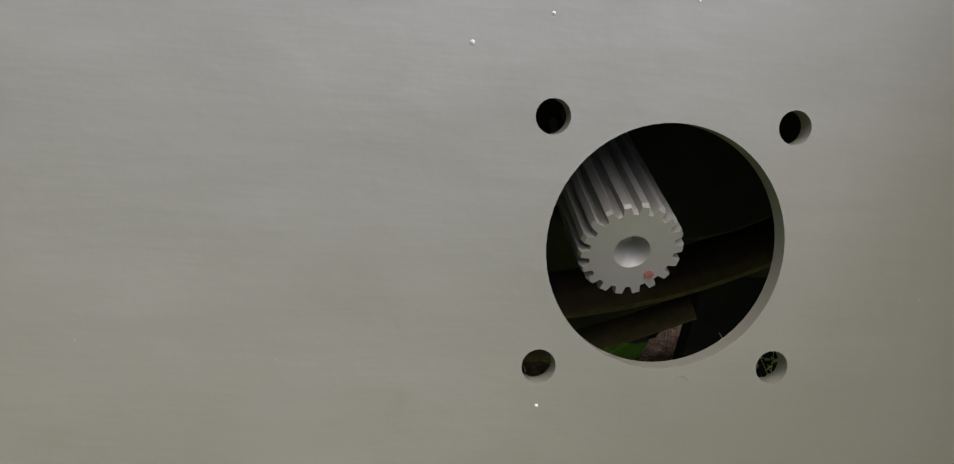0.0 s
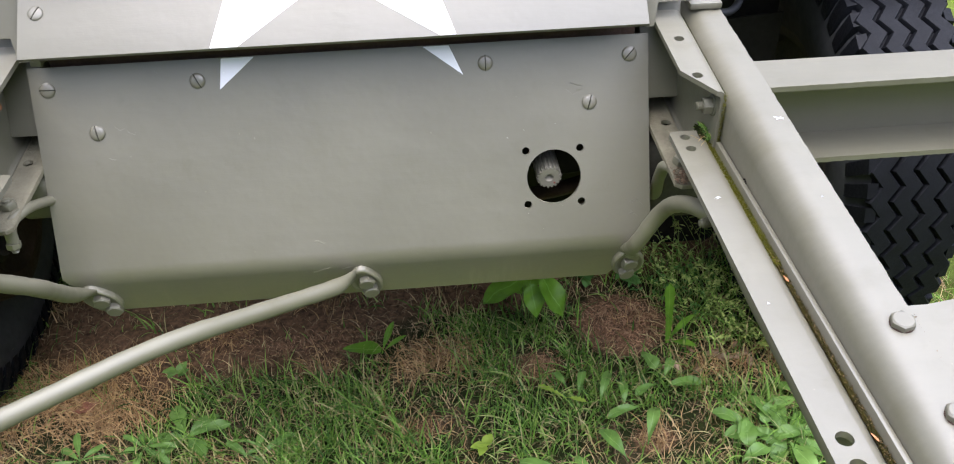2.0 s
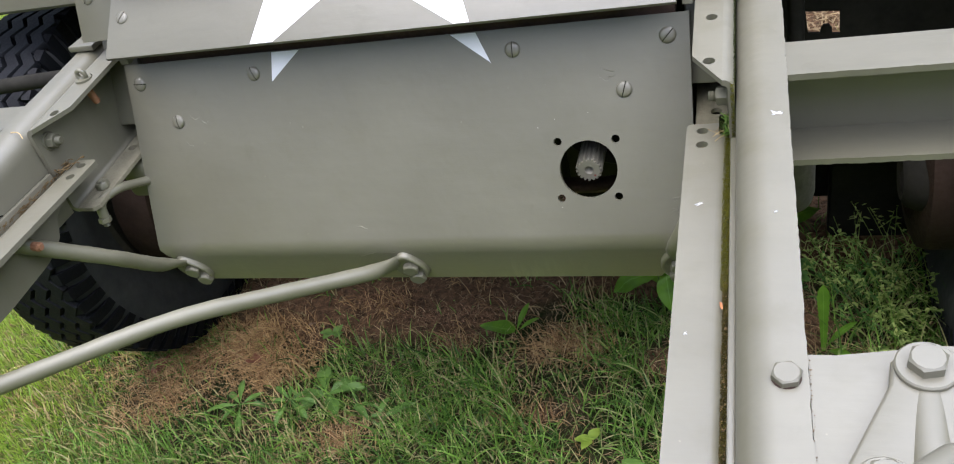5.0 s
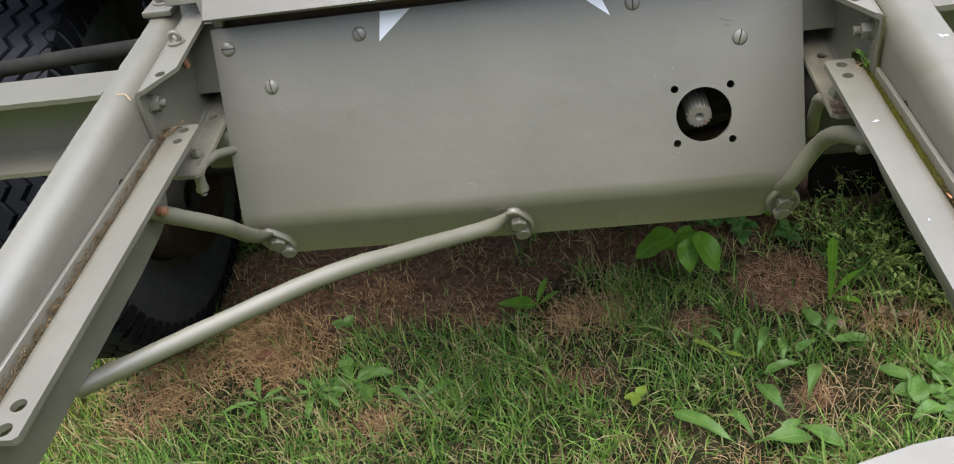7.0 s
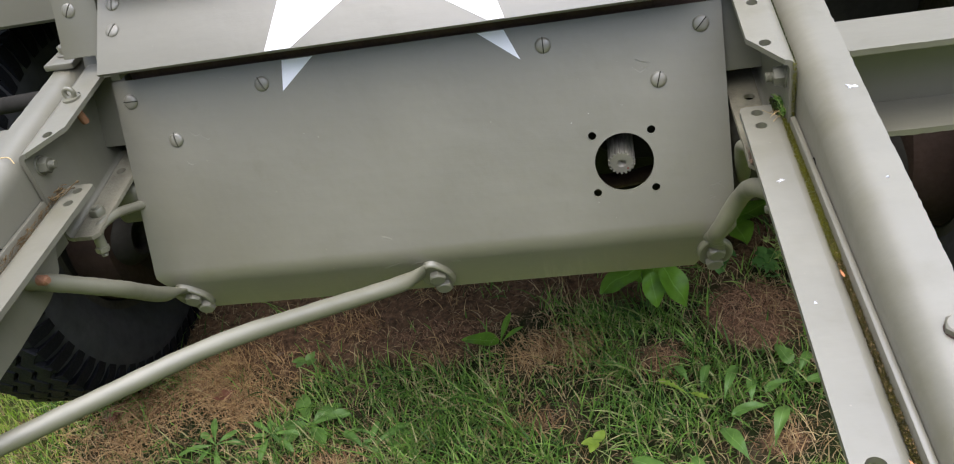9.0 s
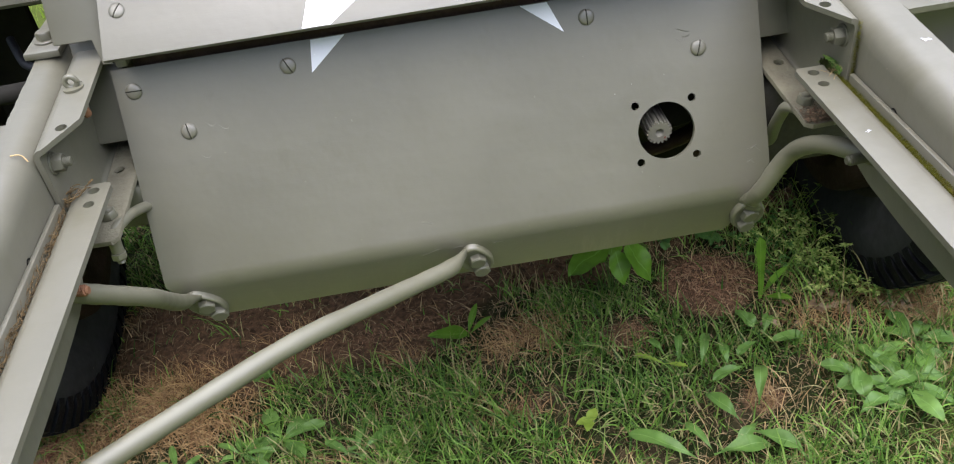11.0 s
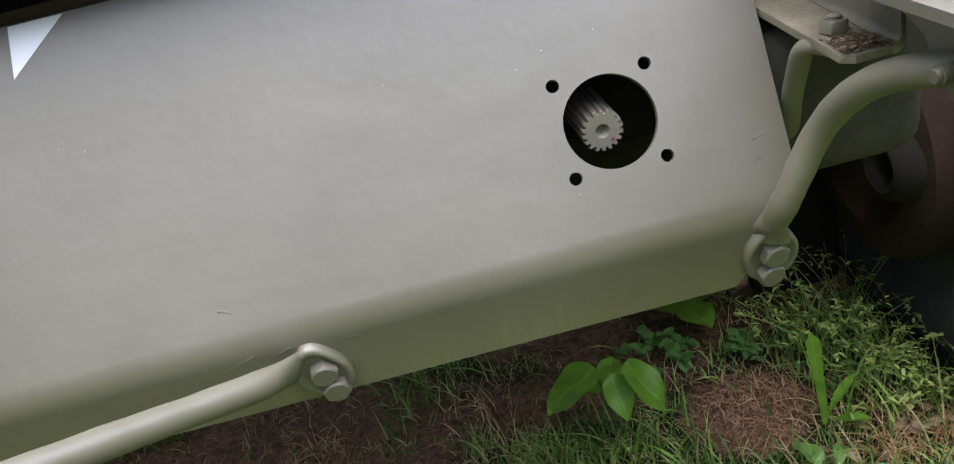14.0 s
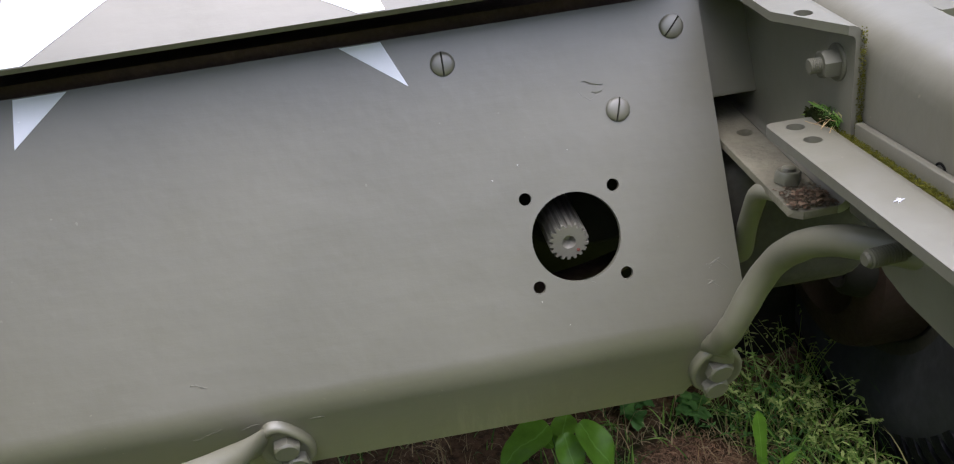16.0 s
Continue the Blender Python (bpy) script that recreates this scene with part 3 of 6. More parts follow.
# ---------------------------------------------------------------- frame rails, one each side
def channel(bm, y0, y1, d_web, d_out, top, depth, t, r, side, steps=16):
    """A channel along y: web at d_web, flanges towards d_out; top is a function of y."""
    sg = 1 if d_out > d_web else -1
    sec = []
    arc = lambda cx, cz, rr, a0, a1: [(cx + sg * rr * math.cos(radians(a0 + (a1 - a0) * k / 5)), cz + rr * math.sin(radians(a0 + (a1 - a0) * k / 5))) for k in range(6)]
    sec += [(d_out, 0.0), (d_out, -t)]
    sec += arc(d_web + sg * r, -r, r - t, 90, 180)
    sec += arc(d_web + sg * r, -depth + r, r - t, 180, 270)
    sec += [(d_out, -depth + t), (d_out, -depth)]
    sec += arc(d_web + sg * r, -depth + r, r, 270, 180)
    sec += arc(d_web + sg * r, -r, r, 180, 90)
    rings = []
    for k in range(steps + 1):
        y = y0 + (y1 - y0) * k / steps
        rag = 0.0006 * noise.noise(Vector((y * 40, side * 3.0, 0.5))) + 0.0009 * noise.noise(Vector((y * 210, side * 5.0, 2.5)))
        rings.append([bm.verts.new((XC + side * (d + (rag if d == d_out else 0.0)), y, top(y) + z)) for d, z in sec])
    n = len(sec)
    for a, b in zip(rings, rings[1:]):
        for i in range(n):
            bm.faces.new((a[i], a[(i + 1) % n], b[(i + 1) % n], b[i]))
    bm.faces.new(rings[0])
    bm.faces.new(rings[-1][::-1])


def resample(pts, step):
    out = [pts[0]]
    for a, b in zip(pts, pts[1:]):
        n = max(1, int((b - a).length / step))
        out += [a.lerp(b, (k + 1) / n) for k in range(n)]
    return out


def hooked_rod(bm, pts, r, flat_dir, flat=0.050, wide=0.0155):
    """A round rod whose last stretch is forged flat and wide."""
    pts = resample(pts, 0.004)
    n = len(pts) - 1
    total = 0.004 * n

    def sec(k):
        w = max(0.0, min(1.0, 1 - (1 - k) * total / flat))
        w = w * w * (3 - 2 * w)
        dent = 1 + 0.02 * math.sin(k * 37) + 0.015 * math.sin(k * 91)
        return circle2(0, 0, (r + (wide - r) * w) * dent, 18, (r * (1 - 0.58 * w)) * dent)
    sweep(bm, pts, sec, up=flat_dir)


STRIP_TILT = radians(16.5)
STRIP_N = Vector((0, -math.cos(STRIP_TILT), -math.sin(STRIP_TILT)))
STRIP_D = Vector((0, math.sin(STRIP_TILT), -math.cos(STRIP_TILT)))


def on_strip(x, z, out=0.0):
    """A point of the bent lower strip of the plate."""
    return Vector((x, 0.5665 + (0.599 - z) * math.tan(STRIP_TILT), z)) + STRIP_N * out


def rod_eye(parent, x, z, lean=0):
    """The flattened end of a brace: a rounded eye on the strip with two bolts."""
    bm = bmesh.new()
    c = on_strip(x, z + 0.001)
    rings = []
    for share, h in ((1.0, 0.0), (1.0, 0.0062), (0.95, 0.0085), (0.87, 0.0093), (0.79, 0.0086), (0.72, 0.0066), (0.62, 0.0058)):
        ring = []
        for k in range(36):
            t = 2 * math.pi * k / 36
            cu, cv = math.cos(t), math.sin(t)
            up = max(0.0, cv)
            u = 0.0232 * math.copysign(abs(cu) ** 0.86, cu) * (1 - 0.22 * up * up) - 0.006 * lean * cv
            v = (0.0262 + 0.0062 * up * up) * math.copysign(abs(cv) ** 0.9, cv)
            wob = 1 + 0.02 * math.sin(3 * t + 9 * x)
            ring.append(bm.verts.new(c + Vector((u * share * wob, 0, 0)) - STRIP_D * (v * share * wob) + STRIP_N * h))
        rings.append(ring)
    for a, b in zip(rings, rings[1:]):
        for k in range(36):
            bm.faces.new((a[k], a[(k + 1) % 36], b[(k + 1) % 36], b[k]))
    bm.faces.new(rings[-1])
    bm.faces.new(rings[0][::-1])
    part("rod_eye", bm, PAINT_CHIPPED, parent, "flattened rod eye", 50)
    for dz, out, tw in ((0.0050, 0.0056, 0.3), (-0.0158, 0.0060, 0.75)):
        bm = bmesh.new()
        hex_bolt(bm, on_strip(x + (0.001 if dz > 0 else -0.001 + 0.008 * lean), z + dz, out), STRIP_N + Vector((0.1, 0, 0)), 0.0212, 0.0098, 0.0, tw)
        part("bolt", bm, PAINT, parent)


for s in (1, -1):
    X = lambda d: XC + s * d
    word = "with moss in its seam" if s > 0 else "with dry litter in its seam"
    # outer rail, open outwards
    bm = bmesh.new()
    channel(bm, -0.42, 0.95, 0.460, 0.5103 if s > 0 else 0.501, rail_top, 0.135, 0.007, 0.029, s, 220)
    rail = part("frame_rail", bm, PAINT_RAIL, vehicle, "olive-grey steel frame rail " + word)
    # inner channel at the rear, open inwards, with chamfered flanges
    bm = bmesh.new()
    for zo, holes, chamfer in ((0.000, [(0.4335, 0.541), (0.4345, 0.631)], True), (-0.131, [(0.434, 0.642)], False)):
        loop = [(0.447, 0.503), (0.4155, 0.554), (0.414, 0.86), (0.447, 0.86)] if chamfer else [(0.447, 0.503), (0.4205, 0.502), (0.4125, 0.509), (0.405, 0.86), (0.447, 0.86)]
        hs = [[(XC + s * (hd + 0.0065 * math.cos(a)), hy + 0.0065 * math.sin(a)) for a in [2 * math.pi * k / 18 for k in range(18)]] for hd, hy in holes]
        if not chamfer:
            flange = bmesh.new()
        plate(bm if chamfer else flange, [(XC + s * d, y) for d, y in loop], hs, (0, 0, rail_top(0) + zo), (1, 0, 0), (0, 1, 0.080), 0.0065, 0.0 if chamfer else 0.0012)
    bend = lambda cz, r, a0, a1: [(0.447 + r * math.sin(radians(q)), cz + r * math.cos(radians(q))) for q in np.linspace(a0, a1, 6)]
    sec = bend(-0.0120, 0.0120, 0, 90) + bend(-0.1255, 0.0120, 90, 180) + bend(-0.1255, 0.0055, 180, 90) + bend(-0.0120, 0.0055, 90, 0)
    rings = [[bm.verts.new((X(d), y, rail_top(y) + z)) for d, z in sec] for y in (0.503, 0.506, 0.53, 0.62, 0.74, 0.86)]
    for a, b in zip(rings, rings[1:]):
        for i in range(len(sec)):
            bm.faces.new((a[i], a[(i + 1) % len(sec)], b[(i + 1) % len(sec)], b[i]))
    bm.faces.new(rings[0])
    bm.faces.new(rings[-1][::-1])
    inner_ch = part("inner_channel", bm, PAINT_RAIL, vehicle, "short inner frame channel with drilled flanges")
    part("lower_flange", flange, CRUST, inner_ch, "lower flange under crusted brown paint")
    bm = bmesh.new()
    hex_bolt(bm, (X(0.4535), 0.526, 0.847), (-s, 0, 0), 0.0190, 0.011, 0.0135, 0.3, 0.003, stub=0.008)
    part("nut", bm, PAINT_SHADED, inner_ch)
    bm = bmesh.new()
    hex_bolt(bm, (X(0.4290), 0.548, rail_top(0.548) - 0.131), (0.1 * s, 0, 1), 0.0180, 0.0095, 0, 0.4, stub=0.003)
    part("nut", bm, PAINT_CHIPPED, inner_ch)
    if s < 0:
        bm = bmesh.new()
        lathe(bm, [(0, 0), (0.012, 0), (0.012, 0.003), (0, 0.003)], (-0.709, 0.622, rail_top(0.622) - 0.0005), (0, 0, 1), 20)
        eye_c = Vector((-0.709, 0.622, rail_top(0.622) + 0.008))
        sweep(bm, [eye_c + Vector((0.0066 * math.cos(t), 0, 0.0072 * math.sin(t))) for t in [2 * math.pi * k / 18 for k in range(19)]], circle2(0, 0, 0.0032, 10), up=(0, 1, 0))
        part("tie_lug", bm, PAINT_CHIPPED, inner_ch, "small rust-chipped lug")
        bm = bmesh.new()
        lathe(bm, [(0, 0), (0.0055, 0), (0.0055, 0.024), (0.004, 0.027), (0, 0.027)], (-0.712, 0.622, rail_top(0.622) - 0.012), (0.25, 0, -1), 12)
        part("bolt_end", bm, RUST_BRIGHT, inner_ch, "rusty bolt end")
    # shackle clip under the inner channel
    bm = bmesh.new()
    if s > 0:
        clip = fillet([(X(0.436), 0.530, 0.738), (X(0.413), 0.560, 0.746), (X(0.4190), 0.600, 0.690), (X(0.430), 0.640, 0.62)], 0.018)
    else:
        clip = fillet([(X(0.424), 0.515, 0.712), (X(0.424), 0.520, 0.745), (X(0.412), 0.555, 0.744), (X(0.4115), 0.600, 0.722), (X(0.385), 0.665, 0.692)], 0.016)
        hex_bolt(bm, (X(0.424), 0.515, 0.720), (0, -0.15, -1), 0.016, 0.008, 0, 0.3, stub=0.006)
    sweep(bm, clip, circle2(0, 0, 0.0095 if s > 0 else 0.0075, 18, 0.0072 if s > 0 else 0.0065))
    part("spring_clip", bm, PAINT_CHIPPED, vehicle, "bent steel spring clip under the rail")
    bm = bmesh.new()
    outer, low = (0.550, 0.600) if s > 0 else (0.458, 0.680)
    box(bm, (min(X(0.404), X(outer)), 0.615, low), (max(X(0.404), X(outer)), 0.86, 0.744), 0.03 if s > 0 else 0.012, 4)
    part("spring_eye", bm, DARK_OLIVE if s > 0 else PAINT_SHADED, vehicle, "leaf spring hanger under the rail")
    # bumper bracket: flat flange, rounded edge, web below
    bm = bmesh.new()
    zf = lambda y: 0.7985 + 0.010 * y
    hs = [circle2(X(0.4235), y, 0.0064 if y > 0.3 else 0.0078, 20) for y in (0.526, 0.499, 0.050, 0.022)]
    loop = [(0.440, 0.010), (0.410, 0.010), (0.406, 0.014), (0.406, 0.534), (0.4075, 0.5385), (0.412, 0.5405), (0.440, 0.5405)]
    plate(bm, [(X(d), y) for d, y in loop], hs, (0, 0, zf(0)), (1, 0, 0), (0, 1, 0.010), 0.0075)
    arcp = lambda r, degs: [(0.440 + r * math.sin(radians(a)), -0.011 + r * math.cos(radians(a))) for a in degs]
    sec = [(0.4398, 0.0), (0.4398, -0.0075)] + arcp(0.0035, (15, 45, 75)) + [(0.4435, -0.014), (0.4435, -0.084), (0.451, -0.084), (0.451, -0.011)] + arcp(0.011, (75, 50, 25, 0))
    rings = []
    for y, cutz in ((0.010, -0.03), (0.035, -0.084), (0.33, -0.084), (0.405, -0.080), (0.432, -0.074), (0.448, -0.064), (0.462, -0.040), (0.50, -0.024), (0.5405, -0.016)):
        rings.append([bm.verts.new((XC + s * d, y, zf(y) + max(z, cutz if z < -0.02 else z))) for d, z in sec])
    n = len(sec)
    for a, b in zip(rings, rings[1:]):
        for i in range(n):
            bm.faces.new((a[i], a[(i + 1) % n], b[(i + 1) % n], b[i]))
    bm.faces.new(rings[0])
    bm.faces.new(rings[-1][::-1])
    part("bumper_bracket", bm, PAINT_RAIL, vehicle, "long flat drilled bumper bracket")
    # lip against the rail
    bm = bmesh.new()
    lo, hi = sorted((X(0.4535), X(0.4598)))
    box(bm, (lo, 0.0, 0.742), (hi, 0.500, 0.8105), 0.0015)
    part("seam_strip", bm, PAINT_RAIL, rail)
    # hole in the web drawn as a black disc with a rim
    bm = bmesh.new()
    lathe(bm, [(0, 0), (0.0045, 0), (0.0045, 0.001), (0.0055, 0.001), (0.006, 0.0005), (0.006, -0.001), (0, -0.001)], (X(0.4603), 0.411 if s > 0 else 0.399, 0.8075), (-s, 0, 0), 20)
    part("hole_disc", bm, SLOT_DEEP, rail, "black disc standing for a small hole in the rail web")
    # brace rod from the bracket to the plate's lower corner
    bm = bmesh.new()
    if s > 0:
        path = fillet([(0.1850, 0.3893, 0.7597), (0.1460, 0.4690, 0.7440), (0.1380, 0.533, 0.694), (0.1088, 0.5405, 0.629), (0.1043, 0.5590, 0.603), (0.1050, 0.5640, 0.587)], 0.035, 10)
    else:
        path = fillet([(-0.7160, 0.378, 0.783), (-0.6605, 0.462, 0.6875), (-0.656, 0.520, 0.624), (-0.654, 0.5640, 0.589)], 0.02, 8)
    hooked_rod(bm, path, 0.0112, (0, -1, -0.2))
    rod = part("brace_rod", bm, PAINT_CHIPPED, vehicle, "bent round brace rod bolted to the plate")
    bm = bmesh.new()
    tip = 0.030
    prof = [(0, -0.002)]
    for k in range(int(tip / 0.002)):
        prof += [(0.0064, 0.002 * k), (0.0064, 0.002 * k + 0.0005), (0.0047, 0.002 * k + 0.0011), (0.0047, 0.002 * k + 0.0015)]
    lathe(bm, prof + [(0.0050, tip), (0.004, tip + 0.002), (0, tip + 0.002)], (X(0.4435), 0.407, 0.760) if s > 0 else (X(0.4435), 0.392, 0.769), (-s, -0.1, 0.0), 18)
    part("stud", bm, PAINT_SHADED if s > 0 else RUST_BRIGHT, rod, "threaded stud end", angle=20)
    rod_eye(rod, 0.1065 if s > 0 else -0.642, 0.571, 0 if s > 0 else 1.6)
    # cross channel outwards
    bm = bmesh.new()
    prof = [(0.503, 0.0), (0.573, 0.0), (0.573, -0.111), (0.503, -0.111), (0.503, -0.104), (0.566, -0.104), (0.566, -0.007), (0.503, -0.007)]
    rr = []
    d0 = 0.5107 if s > 0 else 0.5015
    for k in range(121):
        d = d0 + (1.10 - d0) * k / 120
        rag = 0.0006 * noise.noise(Vector((d * 45, s * 2.0, 4.5))) + 0.0010 * noise.noise(Vector((d * 190, s * 4.0, 6.5)))
        rr.append([bm.verts.new((X(d), y + (rag if y == 0.503 else 0.0), 0.879 + z + (rag * 0.5 if z == -0.111 and y == 0.503 else 0.0))) for y, z in prof])
    for a, b in zip(rr, rr[1:]):
        for i in range(8):
            bm.faces.new((a[i], a[(i + 1) % 8], b[(i + 1) % 8], b[i]))
    bm.faces.new(rr[0])
    bm.faces.new(rr[-1][::-1])
    part("cross_channel", bm, PAINT, vehicle, "outrigger cross channel beside the rail")
    # front plate of the bumper, under the rail's flange, with bolts
    bm = bmesh.new()
    pl = [(0.254, -0.082), (0.271, -0.075), (0.287, -0.070), (0.308, -0.063), (0.332, -0.058), (0.360, -0.056), (0.418, -0.053), (0.5108, -0.053), (0.5108, 0.150), (0.53, 0.150), (0.60, 0.160), (0.70, 0.160), (0.78, 0.12), (0.95, -0.10), (1.05, -0.42), (0.10, -0.42), (0.14, -0.16), (0.19, -0.122)]
    plate(bm, [(XC + s * d, y) for d, y in pl], [], (0, 0, rail_top(0) - 0.003), (1, 0, 0), (0, 1, 0.080), 0.006)
    part("bumper_gusset", bm, PAINT_RAIL, vehicle, "flat bumper gusset plate under the rail")
    for y in (0.127, 0.030, -0.10, -0.24):
        bm = bmesh.new()
        hex_bolt(bm, (X(0.4955), y, rail_top(y)), (0, -0.080, 1), 0.0190, 0.0066, 0, 0.1 + y)
        bolt = part("bolt", bm, PAINT, rail)
        bm = bmesh.new()
        lathe(bm, [(0.0, 0.0005), (0.0098, 0.0005), (0.0106, 0.0)], (X(0.4955) - 0.0002, y - 0.0004, rail_top(y)), (0, -0.080, 1), 18)
        part("rust_rim", bm, RUST_DRUM, bolt, "thin rim of rust and dirt under the bolt head")
    # body bracket on the rail
    bm = bmesh.new()
    lo, hi = sorted((X(0.467), X(0.512)))
    box(bm, (lo, 0.70, rail_top(0.72) + 0.000), (hi, 0.83, rail_top(0.72) + 0.010), 0.003)
    br = part("body_bracket", bm, PAINT_RAIL, vehicle, "bolted body bracket on the rail")
    bm = bmesh.new()
    hex_bolt(bm, (X(0.490), 0.735, rail_top(0.72) + 0.010), (0, 0, 1), 0.019, 0.010, 0.0155, 0.3)
    part("bolt", bm, PAINT, br)
    # tow hook
    bm = bmesh.new()
    zt = rail_top(0.06) - 0.003
    arm = [(0.5845, 0.153), (0.597, 0.149), (0.6055, 0.137), (0.6055, 0.123), (0.5925, 0.063), (0.5905, 0.0), (0.590, -0.10), (0.455, -0.10), (0.478, -0.05), (0.505, 0.005), (0.560, 0.117), (0.563, 0.137), (0.572, 0.148)]
    plate(bm, [(XC + s * d, y) for d, y in arm], [], (0, 0, rail_top(0) + 0.008), (1, 0, 0), (0, 1, 0.080), 0.011, 0.003)
    arm_top = lambda d, y: Vector((X(d), y, 0.8435 + 0.080 * y))
    rib = resample(fillet([arm_top(0.5840, 0.118), arm_top(0.5785, 0.06), arm_top(0.5735, 0.0), arm_top(0.566, -0.09)], 0.05), 0.006)
    sweep(bm, rib, lambda k: circle2(0, 0, 0.0085 + 0.0075 * min(1.0, k * 1.7), 24, 0.0030 + 0.0068 * min(1.0, k * 2.4)))
    hook = part("tow_hook", bm, PAINT_RAIL, vehicle, "cast towing hook bolted to the gusset plate", angle=55)
    bm = bmesh.new()
    curve = fillet([(X(0.517), -0.062, zt + 0.000), (X(0.521), -0.054, zt + 0.040), (X(0.548), -0.010, zt + 0.070), (X(0.578), 0.020, zt + 0.062)], 0.06, 10)
    sweep(bm, curve, lambda k: circle2(0, 0, 0.0125 - 0.0025 * k * k, 20, 0.0130 - 0.0025 * k * k))
    lathe(bm, [(0.0101, 0), (0.0092, 0.004), (0.006, 0.0075), (0, 0.009)], curve[-1], Vector(curve[-1]) - Vector(curve[-2]), 20)
    part("hook_horn", bm, PAINT_WORN, hook, "horn with paint rubbed off to red primer", 55)
    for d, y, w in ((0.5845, 0.131, 0.0205), (0.5500, 0.040, 0.0185)):
        bm = bmesh.new()
        hex_bolt(bm, (X(d), y, rail_top(y) + 0.008), (0, -0.080, 1), 0.0228, 0.0085, w, 0.2, 0.004)
        part("bolt", bm, PAINT_RAIL, hook)

# brown stalks twisted round the end of the bracket
bm = bmesh.new()
rnd = random.Random(9)
for k in range(5):
    c = Vector((-0.7180 + 0.002 * k, 0.512 + 0.004 * k, 0.8045))
    loop = [c + Vector((0.012 * math.cos(t + k) + rnd.uniform(-0.002, 0.002), 0.016 * math.sin(t * 0.8 + 1.3 * k), 0.0035 * (1 + math.sin(2 * t + k)) + rnd.uniform(0, 0.001))) for t in [3.6 * q / 16 for q in range(17)]]
    sweep(bm, loop, circle2(0, 0, 0.0007, 6))
part("dry_stalk", bm, LITTER, vehicle, "dry brown stalks twisted round the bracket end")
bm = bmesh.new()
sweep(bm, fillet([(-0.751, 0.500, rail_top(0.500) + 0.0006), (-0.741, 0.503, rail_top(0.503) - 0.001), (-0.735, 0.498, rail_top(0.498) - 0.008)], 0.006), circle2(0, 0, 0.0008, 6))
part("dry_stalk", bm, STRAW, vehicle, "pale dry stalk stuck on the rail")

# long brace from the middle of the plate to the rail
bm = bmesh.new()
path = fillet([(-0.7329, 0.1589, 0.7027), (-0.4863, 0.3461, 0.6875), (-0.3060, 0.5230, 0.6030), (-0.2895, 0.5655, 0.5840)], 0.06, 12)
hooked_rod(bm, path, 0.0112, (0, -1, -0.2))
rod = part("brace_rod", bm, PAINT_CHIPPED, vehicle, "long bent brace rod from plate to rail")
rod_eye(rod, -0.2725, 0.571, 0.8)


